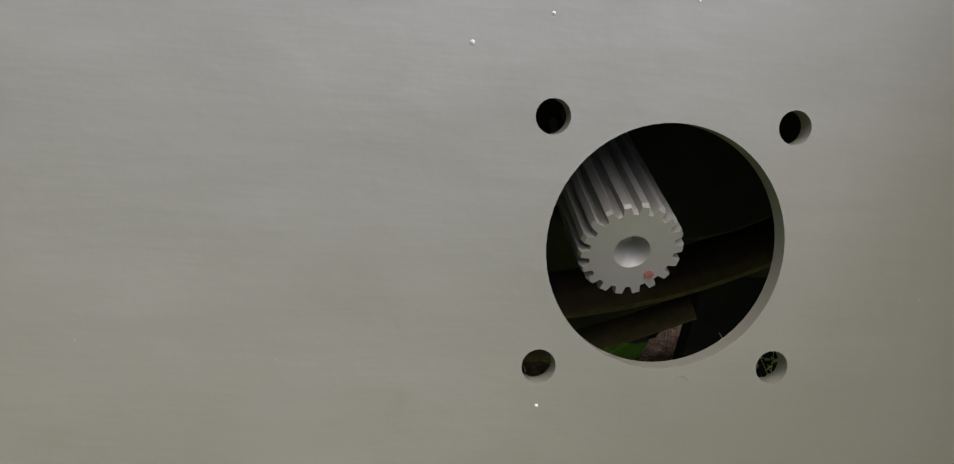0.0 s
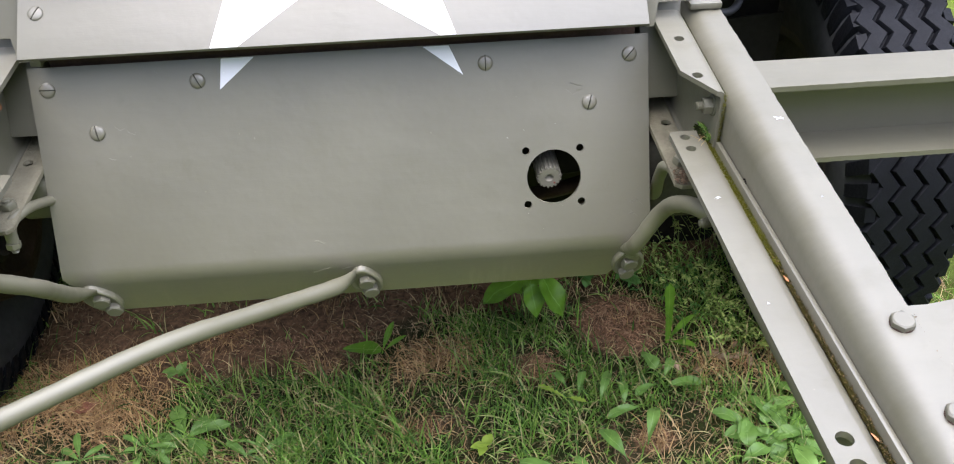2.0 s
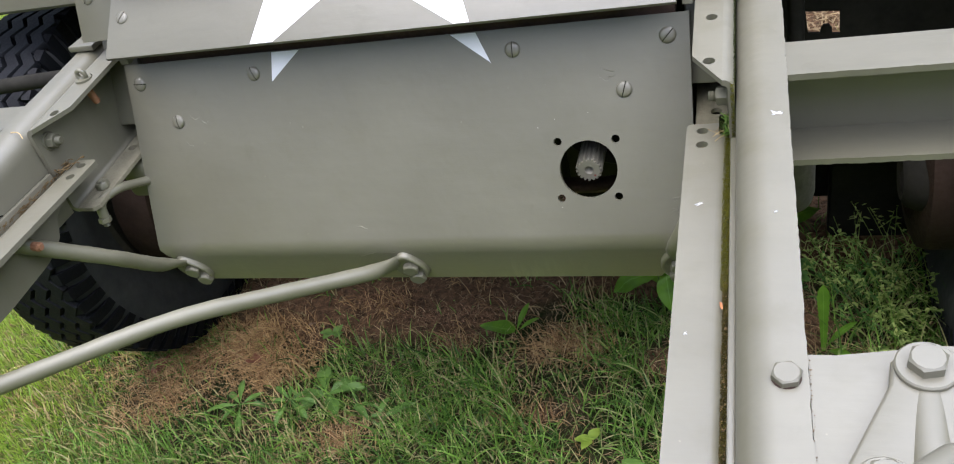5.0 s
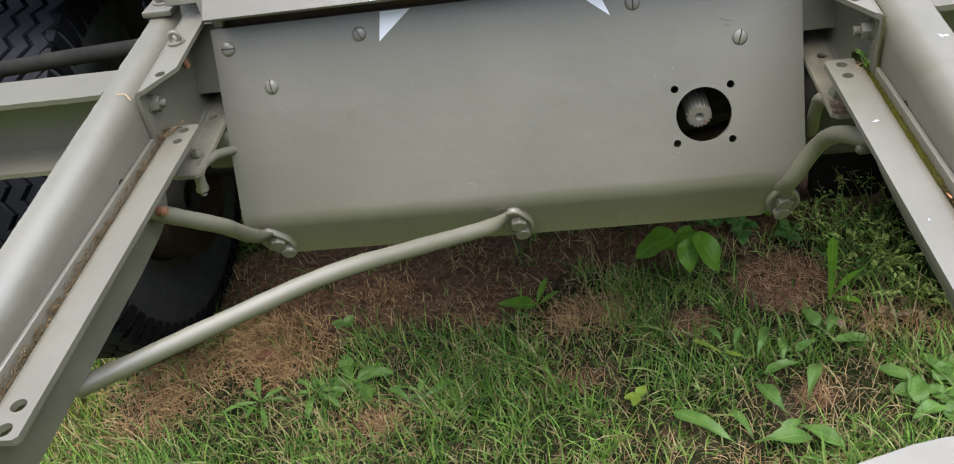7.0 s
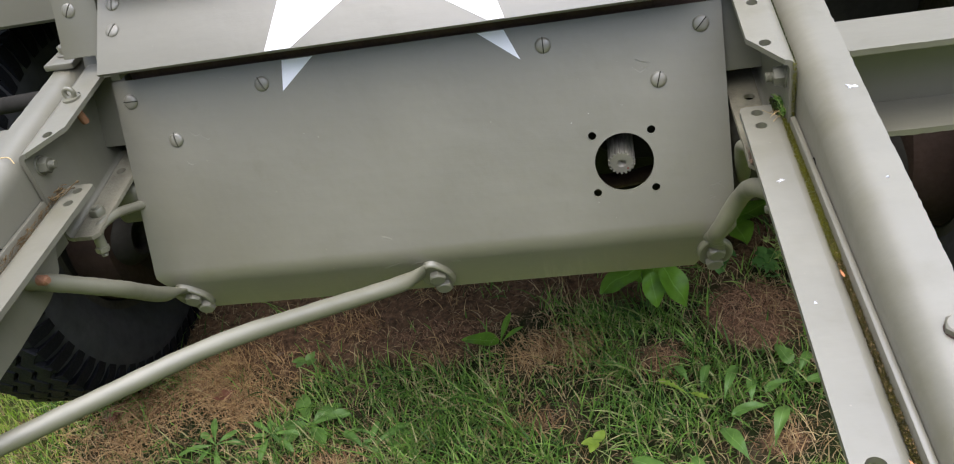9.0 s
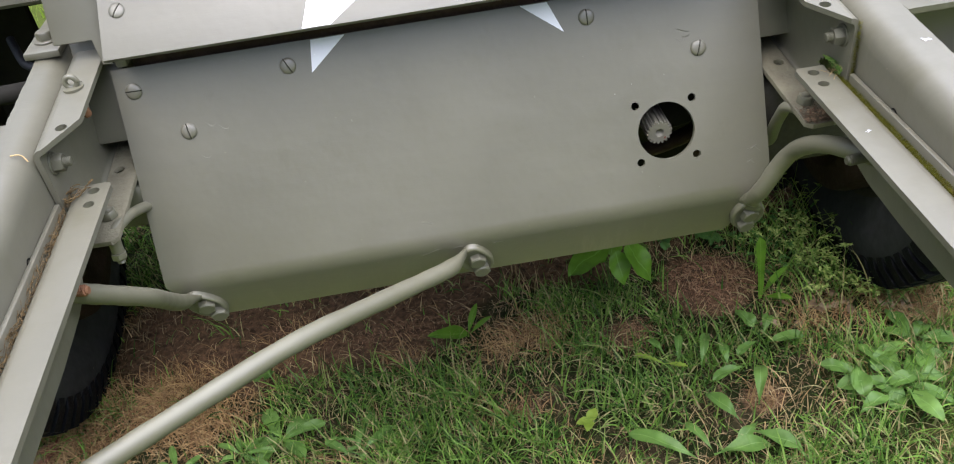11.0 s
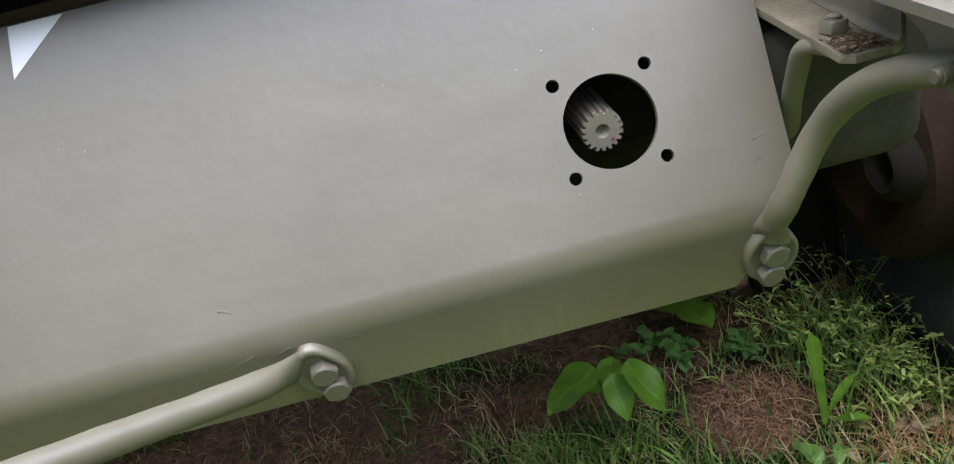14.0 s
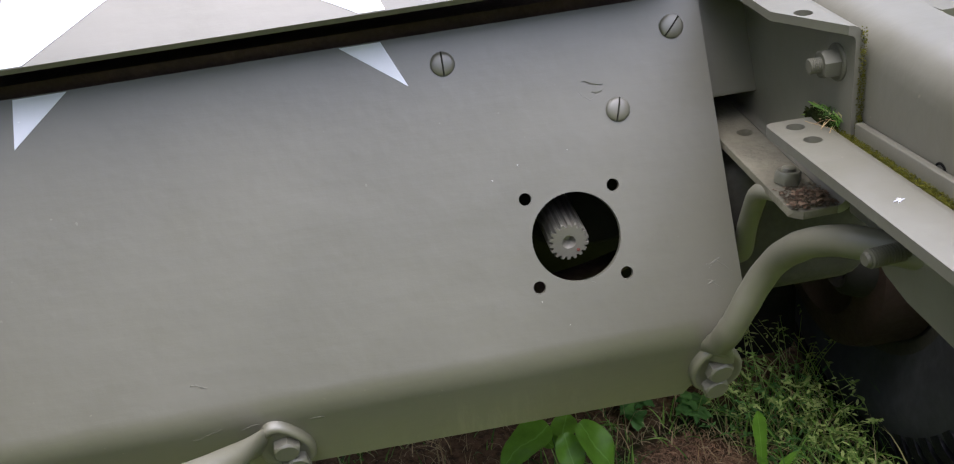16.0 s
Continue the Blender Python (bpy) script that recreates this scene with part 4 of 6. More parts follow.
# ---------------------------------------------------------------- wheels
def wheel(s):
    R_, y0 = 0.425, 1.117
    x0 = XC + s * 0.897
    o = (x0, y0, R_ - 0.012)
    kr, kw = R_ / 0.46, 0.81
    sized = lambda prof: [(r * kr, w * kw) for r, w in prof]
    bm = bmesh.new()
    lathe(bm, sized([(0.06, -0.06), (0.12, -0.075), (0.225, -0.06), (0.24, -0.085), (0.262, -0.090), (0.262, 0.09), (0.24, 0.085), (0.225, 0.02), (0.12, 0.03), (0.06, 0.05)]), o, (1, 0, 0), 48)
    rim = part("wheel", bm, DARK_OLIVE, vehicle, "steel disc wheel with black tyre")
    bm = bmesh.new()
    prof = [(0.255, -0.088), (0.29, -0.100), (0.34, -0.1175), (0.385, -0.115), (0.425, -0.104), (0.443, -0.092), (0.447, -0.05), (0.448, 0.0), (0.447, 0.05), (0.443, 0.092), (0.425, 0.104), (0.385, 0.115), (0.34, 0.1175), (0.29, 0.100), (0.255, 0.088)]
    lathe(bm, sized(prof), o, (1, 0, 0), 96)
    tyre = part("tyre", bm, SIDEWALL, rim, "black rubber tyre with greyer walls", 30)
    bm = bmesh.new()
    N = 208
    # zigzag tread ribs
    for c in (-0.072, -0.024, 0.024, 0.072):
        rr = []
        for i in range(N):
            a = 2 * math.pi * i / N
            zig = 0.012 * (abs((i % 4) - 2) - 1)
            ring = []
            for dx, r in ((-0.0215, 0.446), (-0.0200, 0.4560), (-0.0165, 0.4600), (0.0165, 0.4600), (0.0200, 0.4560), (0.0215, 0.446)):
                ring.append(bm.verts.new((x0 + kw * (c + zig + dx), y0 + kr * r * math.cos(a), o[2] + kr * r * math.sin(a))))
            rr.append(ring)
        for i in range(N):
            a, b = rr[i], rr[(i + 1) % N]
            for k in range(5):
                bm.faces.new((a[k], a[k + 1], b[k + 1], b[k]))
    # shoulder lugs
    for e in (-1, 1):
        for i in range(64):
            a0, a1 = 2 * math.pi * (i + 0.12) / 64, 2 * math.pi * (i + 0.74) / 64
            vs = []
            for a in (a0, a1):
                for dx, r in ((0.086, 0.440), (0.086, 0.4585), (0.106, 0.455), (0.1180, 0.412), (0.1165, 0.388), (0.1, 0.42)):
                    b = a + 0.5 * (0.4585 - r)
                    vs.append(bm.verts.new((x0 + e * kw * dx, y0 + kr * r * math.cos(b), o[2] + kr * r * math.sin(b))))
            for k in range(6):
                bm.faces.new((vs[k], vs[(k + 1) % 6], vs[6 + (k + 1) % 6], vs[6 + k]))
            bm.faces.new(vs[:6])
            bm.faces.new(vs[6:][::-1])
    lathe(bm, sized([(0.4465, -0.094), (0.4476, -0.05), (0.4484, 0.0), (0.4476, 0.05), (0.4465, 0.094)]), o, (1, 0, 0), 96)
    part("tread", bm, TREAD, tyre, "black zigzag tread with shoulder lugs", 50)
    bm = bmesh.new()
    lathe(bm, [(0, -0.052), (0.10, -0.052), (0.12, -0.064), (0.150, -0.060), (0.170, -0.052), (0.175, -0.036), (0.175, 0.03), (0.0, 0.03)], (XC + s * 0.80, y0 - 0.029, o[2] - 0.030), (s, 0, 0), 56)
    drum = part("brake_drum", bm, RUST_DRUM, vehicle, "rusty brown brake drum")
    bm = bmesh.new()
    lathe(bm, [(0, -0.004), (0.024, -0.004), (0.028, -0.022), (0.038, -0.026), (0.050, -0.018), (0.057, 0.0), (0.062, 0.03), (0, 0.04)], (XC + s * 0.735, y0 - 0.129, o[2] - 0.015), (s, 0, 0), 40)
    part("steering_knuckle", bm, DARK, drum, "dark axle knuckle")


wheel(1)
wheel(-1)
bm = bmesh.new()
sweep(bm, [(XC - 0.74, 1.117, 0.413), (XC - 0.3, 1.117, 0.413), (XC + 0.3, 1.117, 0.413), (XC + 0.74, 1.117, 0.413)], circle2(0, 0, 0.045, 20))
part("front_axle", bm, DARK, vehicle, "dark front axle tube")
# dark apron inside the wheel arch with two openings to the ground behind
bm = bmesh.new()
# low edge and right arm added to darken the ground seen behind
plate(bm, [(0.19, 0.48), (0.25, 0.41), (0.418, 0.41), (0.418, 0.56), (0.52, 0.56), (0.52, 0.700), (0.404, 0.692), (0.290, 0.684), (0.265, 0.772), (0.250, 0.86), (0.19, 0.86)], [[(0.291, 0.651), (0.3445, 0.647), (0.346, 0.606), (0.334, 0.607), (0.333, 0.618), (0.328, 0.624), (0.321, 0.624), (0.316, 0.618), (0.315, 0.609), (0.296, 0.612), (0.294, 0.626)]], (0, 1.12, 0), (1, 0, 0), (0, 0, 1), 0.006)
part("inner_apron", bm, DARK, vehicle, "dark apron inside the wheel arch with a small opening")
for s in (-1, 1):
    bm = bmesh.new()
    for k in range(4):
        box(bm, (XC + s * 0.43 - 0.03, 0.84 + 0.03 * k, 0.53 + 0.012 * k), (XC + s * 0.43 + 0.03, 1.55 - 0.06 * k, 0.54 + 0.012 * k), 0.002)
    part("leaf_spring", bm, DARK, vehicle, "dark leaf spring pack")
    # fender over the wheel
    bm = bmesh.new()
    curve = fillet([(0, 0.925, 0.885), (0, 0.960, 1.03), (0, 1.10, 1.13), (0, 1.50, 1.17), (0, 1.95, 1.00)], 0.12, 8)
    rr = []
    for p in curve:
        rr.append([bm.verts.new((XC + s * d, p.y + dy, p.z + z)) for d, z, dy in ((0.47, 0.0, 0.004), (0.47, 0.006, 0), (1.06, 0.006, 0), (1.10, -0.025, 0.004), (1.092, -0.03, 0.006), (1.055, 0.0, 0.004))])
    for a, b in zip(rr, rr[1:]):
        for i in range(6):
            bm.faces.new((a[i], a[(i + 1) % 6], b[(i + 1) % 6], b[i]))
    bm.faces.new(rr[0])
    bm.faces.new(rr[-1][::-1])
    part("fender", bm, PAINT, vehicle, "rounded olive front fender over the wheel")
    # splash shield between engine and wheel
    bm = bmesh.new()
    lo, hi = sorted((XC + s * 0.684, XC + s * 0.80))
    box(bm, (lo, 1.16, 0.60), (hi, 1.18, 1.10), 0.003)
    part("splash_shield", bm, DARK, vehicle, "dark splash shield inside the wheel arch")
    # added board, dark like the shade there, hiding the lawn past the tyre
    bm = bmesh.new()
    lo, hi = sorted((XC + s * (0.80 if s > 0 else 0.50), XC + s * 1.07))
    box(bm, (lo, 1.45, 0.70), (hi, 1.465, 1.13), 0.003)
    part("arch_blocker", bm, DARK, vehicle, "added dark board hiding the bright lawn behind the tyre")
    bm = bmesh.new()
    if s < 0:
        sweep(bm, [(XC + s * 0.505, 0.785, 0.822), (XC + s * 0.70, 0.785, 0.815), (XC + s * 0.86, 0.80, 0.80)], circle2(0, 0, 0.013, 16))
    lathe(bm, [(0, 0), (0.013, 0), (0.013, 0.22), (0.019, 0.23), (0.019, 0.42), (0, 0.42)], (XC + s * 0.545, 1.03, 0.56), (0, 0.1, 1), 16)
    part("shock_link", bm, DARK, vehicle, "dark suspension link")
    bm = bmesh.new()
    sweep(bm, fillet([(XC + s * 0.52, 0.93, 0.90), (XC + s * 0.545, 0.94, 0.80), (XC + s * 0.63, 0.95, 0.772), (XC + s * 0.67, 1.03, 0.80)], 0.05, 8), circle2(0, 0, 0.007, 10))
    part("brake_hose", bm, RUBBER, vehicle, "black rubber brake hose")

# pale splashes on the rail, lifted paint on the plate
def splash(parent, o, n, size, seed):
    rnd = random.Random(seed)
    bm = bmesh.new()
    for k in range(9):
        a = rnd.uniform(0, 6.28)
        r, w = size * rnd.uniform(0.4, 1.1), size * rnd.uniform(0.05, 0.12)
        u, v = Vector((math.cos(a), math.sin(a), 0)), Vector((-math.sin(a), math.cos(a), 0))
        plate(bm, [(0, -w), (r * 0.6, -w * 0.9), (r, 0), (r * 0.5, w)], [], Vector(o) + Vector((0, 0, 0.0006 + 0.0001 * k)), u, v, 0.0006)
    part("pale_splash", bm, WHITE, parent, "small dried white splash", 0)


rails_ = [o for o in vehicle.children if o.name.startswith("frame_rail")]
brs_ = [o for o in vehicle.children if o.name.startswith("bumper_bracket")]
splash(brs_[0], (0.1515, 0.393, 0.8024), 5, 0.0042, 1)
splash(brs_[0], (0.146, 0.215, 0.8007), 5, 0.002, 5)
splash(rails_[0], (0.225, 0.440, rail_top(0.44)), 5, 0.006, 2)
splash(rails_[0], (0.221, 0.300, rail_top(0.30)), 5, 0.0015, 3)


def flake(o, u, v, n, size, turn, seed):
    """A curl of paint that stands off the plate along a ragged crack."""
    rnd = random.Random(seed)
    bm = bmesh.new()
    rows = []
    for k in range(9):
        t = k / 8
        a = turn + 2.2 * (t - 0.5) + rnd.uniform(-0.25, 0.25)
        p = Vector(o) + Vector(u) * (size * (t - 0.5)) + Vector(v) * (size * 0.35 * math.sin(t * 3.1 + turn) + size * rnd.uniform(-0.06, 0.06))
        w = size * 0.05 * math.sin(math.pi * (t * 0.9 + 0.05))
        rows.append([bm.verts.new(p + Vector(v) * w - Vector(n) * 0.0002), bm.verts.new(p + Vector(n) * (0.00025 * math.sin(math.pi * t) + 0.00005)), bm.verts.new(p - Vector(v) * w * 0.4 - Vector(n) * 0.0002)])
    for a, b in zip(rows, rows[1:]):
        for i in (0, 1):
            bm.faces.new((a[i], a[i + 1], b[i + 1], b[i]))
    part("paint_flake", bm, PAINT, panel, "", 60)


for k, (x, z, sz, tn) in enumerate(((0.030, 0.8145, 0.020, 2.9), (0.116, 0.662, 0.020, 0.3), (0.110, 0.652, 0.014, 1.5), (-0.56, 0.7965, 0.014, 2.9), (-0.575, 0.803, 0.016, 2.9), (-0.590, 0.766, 0.012, 2.8), (-0.52, 0.862, 0.010, 0.5), (0.008, 0.668, 0.006, 0.2))):
    if z > 0.628:
        flake(on_plate(x, z), PU, PV, PN, sz, tn, 200 + k)
    else:
        flake(on_plate(x, z) - PN * 0.0018, PU, PV, PN, sz, tn, 200 + k)

def crack(x, z, size, seed, at):
    """A short ragged crack in the paint with a lifted edge."""
    rnd = random.Random(seed)
    for dz, w, mat, nm in ((0.0, 0.00025, PAINT, "paint_crack"), (0.0006, 0.0004, PAINT_CHIPPED, "paint_flake")):
        bm = bmesh.new()
        rnd.seed(seed)
        rows = []
        for k in range(10):
            t = k / 9
            p = at(x + size * (t - 0.5), z + dz + size * (0.16 * math.sin(2.6 * t + seed) + rnd.uniform(-0.03, 0.03)), 0.0001)
            ww = w * math.sin(math.pi * (0.06 + 0.88 * t))
            rows.append([bm.verts.new(p + PV * ww + PN * 0.0001), bm.verts.new(p + PN * 0.0004), bm.verts.new(p - PV * ww + PN * 0.0001)])
        for a, b in zip(rows, rows[1:]):
            for i in (0, 1):
                bm.faces.new((a[i], a[i + 1], b[i + 1], b[i]))
        part(nm, bm, mat, panel, "", 60)


for k, (x, z, size, at) in enumerate(((-0.331, 0.6005, 0.026, on_strip), (-0.295, 0.5995, 0.016, on_strip), (-0.240, 0.596, 0.012, on_strip), (-0.329, 0.6419, 0.014, on_plate), (0.034, 0.8205, 0.018, on_plate), (0.037, 0.8135, 0.010, on_plate), (0.112, 0.6700, 0.014, on_plate), (0.1075, 0.6530, 0.008, on_plate))):
    crack(x, z, size, 300 + k, at)
# chipped pale specks
for x, z, r in ((-0.0392, 0.7674, 0.0006), (-0.0622, 0.7587, 0.0008), (-0.0375, 0.6610, 0.0006), (-0.0172, 0.640, 0.0004), (0.004, 0.773, 0.0005)):
    bm = bmesh.new()
    lathe(bm, [(0, 0.0004), (r * 0.6, 0.0003), (r, 0.0)], on_plate(x, z, 0.00005), PN, 7)
    part("paint_speck", bm, PALE, panel)

# ---------------------------------------------------------------- litter and moss in the seams
def crumbs(n, x0, x1, y0, y1, z, size, seed, squash=0.6, rise=0.0):
    """Many little lumps in one mesh; rise spreads them upwards."""
    rnd = random.Random(seed)
    V, F = [], []
    for k in range(n):
        p = (rnd.uniform(x0, x1), rnd.uniform(y0, y1), z + rnd.uniform(-0.001, 0.003) + rise * rnd.random())
        r, c = size * rnd.uniform(0.5, 1.3), len(V)
        for dx, dy, dz in ((1, 0, 0), (0.3, 1, 0), (-0.9, 0.3, 0), (-0.4, -0.9, 0), (0.6, -0.7, 0), (0, 0, 1), (0, 0, -1)):
            V.append((p[0] + dx * r * rnd.uniform(0.6, 1.4), p[1] + dy * r * rnd.uniform(0.6, 1.5), p[2] + dz * r * squash * rnd.uniform(0.7, 1.3)))
        for i in range(5):
            F += [(c + i, c + (i + 1) % 5, c + 5), (c + (i + 1) % 5, c + i, c + 6)]
    return V, F


def lump_mesh(name, vf, material):
    me = bpy.data.meshes.new(name)
    me.from_pydata(vf[0], [], vf[1])
    me.materials.append(material)
    return me


moss = new("moss", lump_mesh("moss", crumbs(5200, XC + 0.4460, XC + 0.4535, 0.27, 0.545, 0.7984, 0.00055, 4, 0.8), MOSS))
low_moss = new("moss", lump_mesh("moss", crumbs(4200, XC + 0.4480, XC + 0.4532, 0.02, 0.28, 0.7968, 0.00055, 14, 0.8), MOSS_BROWN))
tagged(low_moss, "brownish drying moss in the front of the rail seam", "moss", kind="stuff")
seam_litter = new("dry_litter", lump_mesh("dry_litter", crumbs(420, XC + 0.4480, XC + 0.4532, 0.02, 0.30, 0.7985, 0.0006, 16, 0.6), LITTER))
tagged(seam_litter, "brown litter crumbs lying in the mossy seam", "litter", kind="stuff")
tagged(moss, "dark green moss growing along the rail seam", "moss", kind="stuff")
tagged(new("moss", lump_mesh("moss", crumbs(420, XC + 0.4552, XC + 0.4592, 0.499, 0.503, 0.80, 0.0006, 8, 0.8, 0.074), MOSS)), "moss creeping up the upright channel edge", "moss", kind="stuff")
tuft = new("moss_tuft", lump_mesh("moss_tuft", crumbs(2600, XC + 0.441, XC + 0.455, 0.518, 0.550, 0.801, 0.0007, 5, 0.9, 0.006), MOSS_DARK))
tagged(tuft, "mossy tuft in the corner of the rail", "moss", kind="stuff")
lit = new("dry_litter", lump_mesh("dry_litter", crumbs(1300, XC - 0.4535, XC - 0.4475, 0.0, 0.50, 0.7950, 0.0009, 6), LITTER))
tagged(lit, "dry brown litter lying in the rail seam", "litter", kind="stuff")


def slivers(n, sx, y0, y1, z, seed, L, mat=LITTER, label="dry grass stalks caught in the rail seam", turn=0.5):
    rnd = random.Random(seed)
    V, F = [], []
    for _ in range(n):
        x, y, a = XC + sx * rnd.uniform(0.4465, 0.4535), rnd.uniform(y0, y1), rnd.uniform(-turn, turn) + math.pi / 2
        l, w, b = L * rnd.uniform(0.4, 1.3), rnd.uniform(0.00015, 0.0004), len(V)
        dx, dy, zz = math.cos(a) * l / 2, math.sin(a) * l / 2, z + rnd.uniform(0, 0.006)
        lift = rnd.uniform(-0.003, 0.006)
        V += [(x - dx - w, y - dy, zz), (x - dx + w, y - dy, zz + w), (x + dx + w, y + dy, zz + w + lift), (x + dx - w, y + dy, zz + lift), (x, y, zz + 0.0012 + w)]
        F += [(b, b + 1, b + 4), (b + 1, b + 2, b + 4), (b + 2, b + 3, b + 4), (b + 3, b, b + 4)]
    me = bpy.data.meshes.new("dry_stalks")
    me.from_pydata(V, [], F)
    me.materials.append(mat)
    return tagged(new("dry_stalks", me), label, "litter", kind="stuff")


crust = new("dry_litter", lump_mesh("dry_litter", crumbs(700, XC + 0.414, XC + 0.447, 0.504, 0.540, 0.7485, 0.0011, 41, 0.5), GRIMECRUST))
tagged(crust, "crumbling dirt and leaf bits on the lower flange", "dirt", kind="stuff")
bits = bmesh.new()
rnd = random.Random(44)


def curl(bm, x, y, z, L, W, az, rnd):
    """A curled scrap of dead leaf."""
    rows = []
    for k in range(5):
        t = k / 4 - 0.5
        w = W * (0.5 - 1.6 * t * t) + 0.0004
        p = Vector((x + math.cos(az) * L * t, y + math.sin(az) * L * t, z + 0.5 * L * (0.25 - t * t) * rnd.uniform(0.4, 1.2)))
        sd = Vector((-math.sin(az), math.cos(az), rnd.uniform(-0.3, 0.5)))
        rows.append([bm.verts.new(p - sd * w), bm.verts.new(p + Vector((0, 0, -0.3 * w))), bm.verts.new(p + sd * w)])
    for a, b in zip(rows, rows[1:]):
        for i in (0, 1):
            bm.faces.new((a[i], a[i + 1], b[i + 1], b[i]))


for _ in range(45):
    curl(bits, XC + rnd.uniform(0.414, 0.447), rnd.uniform(0.504, 0.534), 0.7495 + rnd.uniform(0, 0.003), rnd.uniform(0.003, 0.008), rnd.uniform(0.0012, 0.003), rnd.uniform(0, 6.28), rnd)
tagged(new("leaf_scraps", to_mesh("leaf_scraps", bits, DEADLEAF, 60)), "brown dead leaf scraps piled on the lower flange", "litter", kind="stuff")
for s in (1, -1):
    edge = XC + s * (0.5110 if s > 0 else 0.5016)
    joint = new("dry_litter", lump_mesh("dry_litter", crumbs(260, edge - 0.0012, edge + 0.0014, -0.30, 0.145, 0.0, 0.0006, 70 + s, 0.5), GRIMECRUST))
    for v in joint.data.vertices:
        v.co.z += rail_top(v.co.y) - 0.0032
    tagged(joint, "dirt crumbs in the joint of rail and gusset", "dirt", kind="stuff")
slivers(260, -1, 0.02, 0.53, 0.7990, 31, 0.012)
bm = bmesh.new()
rnd = random.Random(34)
for k in range(7):
    a = Vector((XC + rnd.uniform(0.438, 0.456), rnd.uniform(0.500, 0.535), 0.8035 + rnd.uniform(0, 0.004)))
    d = Vector((rnd.uniform(-1, 1), rnd.uniform(-0.8, 0.8), rnd.uniform(-0.05, 0.25))).normalized() * rnd.uniform(0.012, 0.030)
    sweep(bm, fillet([a - d * 0.5, a + Vector((0, 0, rnd.uniform(0, 0.004))), a + d * 0.5], 0.02, 4), circle2(0, 0, rnd.uniform(0.00022, 0.00038), 5))
tagged(new("dry_stalks", to_mesh("dry_stalks", bm, STRAW)), "pale stalks caught in the moss at the channel end", "litter", kind="stuff")
seam = new("moss", lump_mesh("moss", crumbs(900, XC + 0.4572, XC + 0.4600, 0.51, 0.70, 0.0, 0.0006, 81, 0.8), MOSS_DARK))
for v in seam.data.vertices:
    v.co.z += rail_top(v.co.y) - 0.010
tagged(seam, "thin dark moss in the seam of the two channels", "moss", kind="stuff")
slivers(150, 1, 0.515, 0.550, 0.803, 35, 0.012, GRASS, "green shoots in the moss tuft", 1.5)


# ---------------------------------------------------------------- ground
def fnoise(x, y, s, k=0):
    return noise.noise(Vector((x * s + 7.3 * k, y * s - 3.1 * k, 1.7 * k)))


def bare(x, y):
    """Share of bare earth: the strip under the plate, patches by the wheels."""
    v = 0.0
    for cx, cy, rx, ry, top in ((-0.52, 1.20, 0.42, 0.27, 1.2), (-0.80, 1.18, 0.34, 0.24, 1.35), (-0.66, 1.03, 0.22, 0.10, 1.1), (0.25, 1.42, 0.40, 0.26, 1.3), (-0.06, 1.19, 0.30, 0.17, 0.75), (0.245, 1.035, 0.115, 0.115, 1.25), (0.04, 0.925, 0.08, 0.06, 0.8), (-0.05, 1.95, 0.9, 0.62, 1.2), (0.50, 2.60, 0.9, 0.9, 1.3), (0.236, 0.706, 0.055, 0.04, 0.9), (-0.223, 0.772, 0.06, 0.04, 0.8)):
        dx, dy = (x - cx) / rx, (y - cy) / ry
        v = max(v, top - (dx * dx + dy * dy))
    return min(1.0, max(0.0, v + 0.35 * fnoise(x, y, 7.0, 1)))


def mown(x, y):
    """Share of even mown lawn: 0 on the worn ground under the vehicle, 1 all round it."""
    m = ((x + 0.27) / 1.65) ** 2 + ((y - 2.5) / 2.55) ** 2 + 0.20 * fnoise(x, y, 1.7, 8) + 0.12 * fnoise(x, y, 6.0, 9)
    return min(1.0, max(0.0, (m - 0.72) / 0.35))


def ground_z(x, y):
    d = math.hypot(x + 0.2, y - 0.9)
    fade = 1.0 if d < 3 else max(0.0, 1 - (d - 3) / 6)
    z = fade * (0.016 * fnoise(x, y, 2.3, 2) + 0.010 * fnoise(x, y, 8.0, 3) + 0.005 * fnoise(x, y, 27.0, 4))
    z += 0.030 * math.exp(-(((x - 0.245) / 0.09) ** 2 + ((y - 1.04) / 0.08) ** 2))
    return z


def spread(lo, hi, step, far):
    vals = list(np.arange(lo, hi + 1e-6, step))
    s, a, b = step, vals[0], vals[-1]
    while b < far:
        s *= 1.35
        a, b = a - s, b + s
        vals = [a] + vals + [b]
    return vals


xs, ys = spread(-1.7, 1.0, 0.018, 900), spread(0.2, 1.75, 0.018, 900)
verts = [(x, y, ground_z(x, y)) for y in ys for x in xs]
nx = len(xs)
faces = [(j * nx + i, j * nx + i + 1, (j + 1) * nx + i + 1, (j + 1) * nx + i) for j in range(len(ys) - 1) for i in range(nx - 1)]
me = bpy.data.meshes.new("ground")
me.from_pydata(verts, [], faces)
me.materials.append(SOIL)
at = me.attributes.new("bare", "FLOAT", "POINT")
at.data.foreach_set("value", [bare(x, y) for x, y, _ in verts])
at = me.attributes.new("lawn", "FLOAT", "POINT")
at.data.foreach_set("value", [mown(x, y) for x, y, _ in verts])
me.polygons.foreach_set("use_smooth", [True] * len(faces))
ground = tagged(new("ground", me), "trodden lawn with bare earth and thatch", "ground", kind="structure")


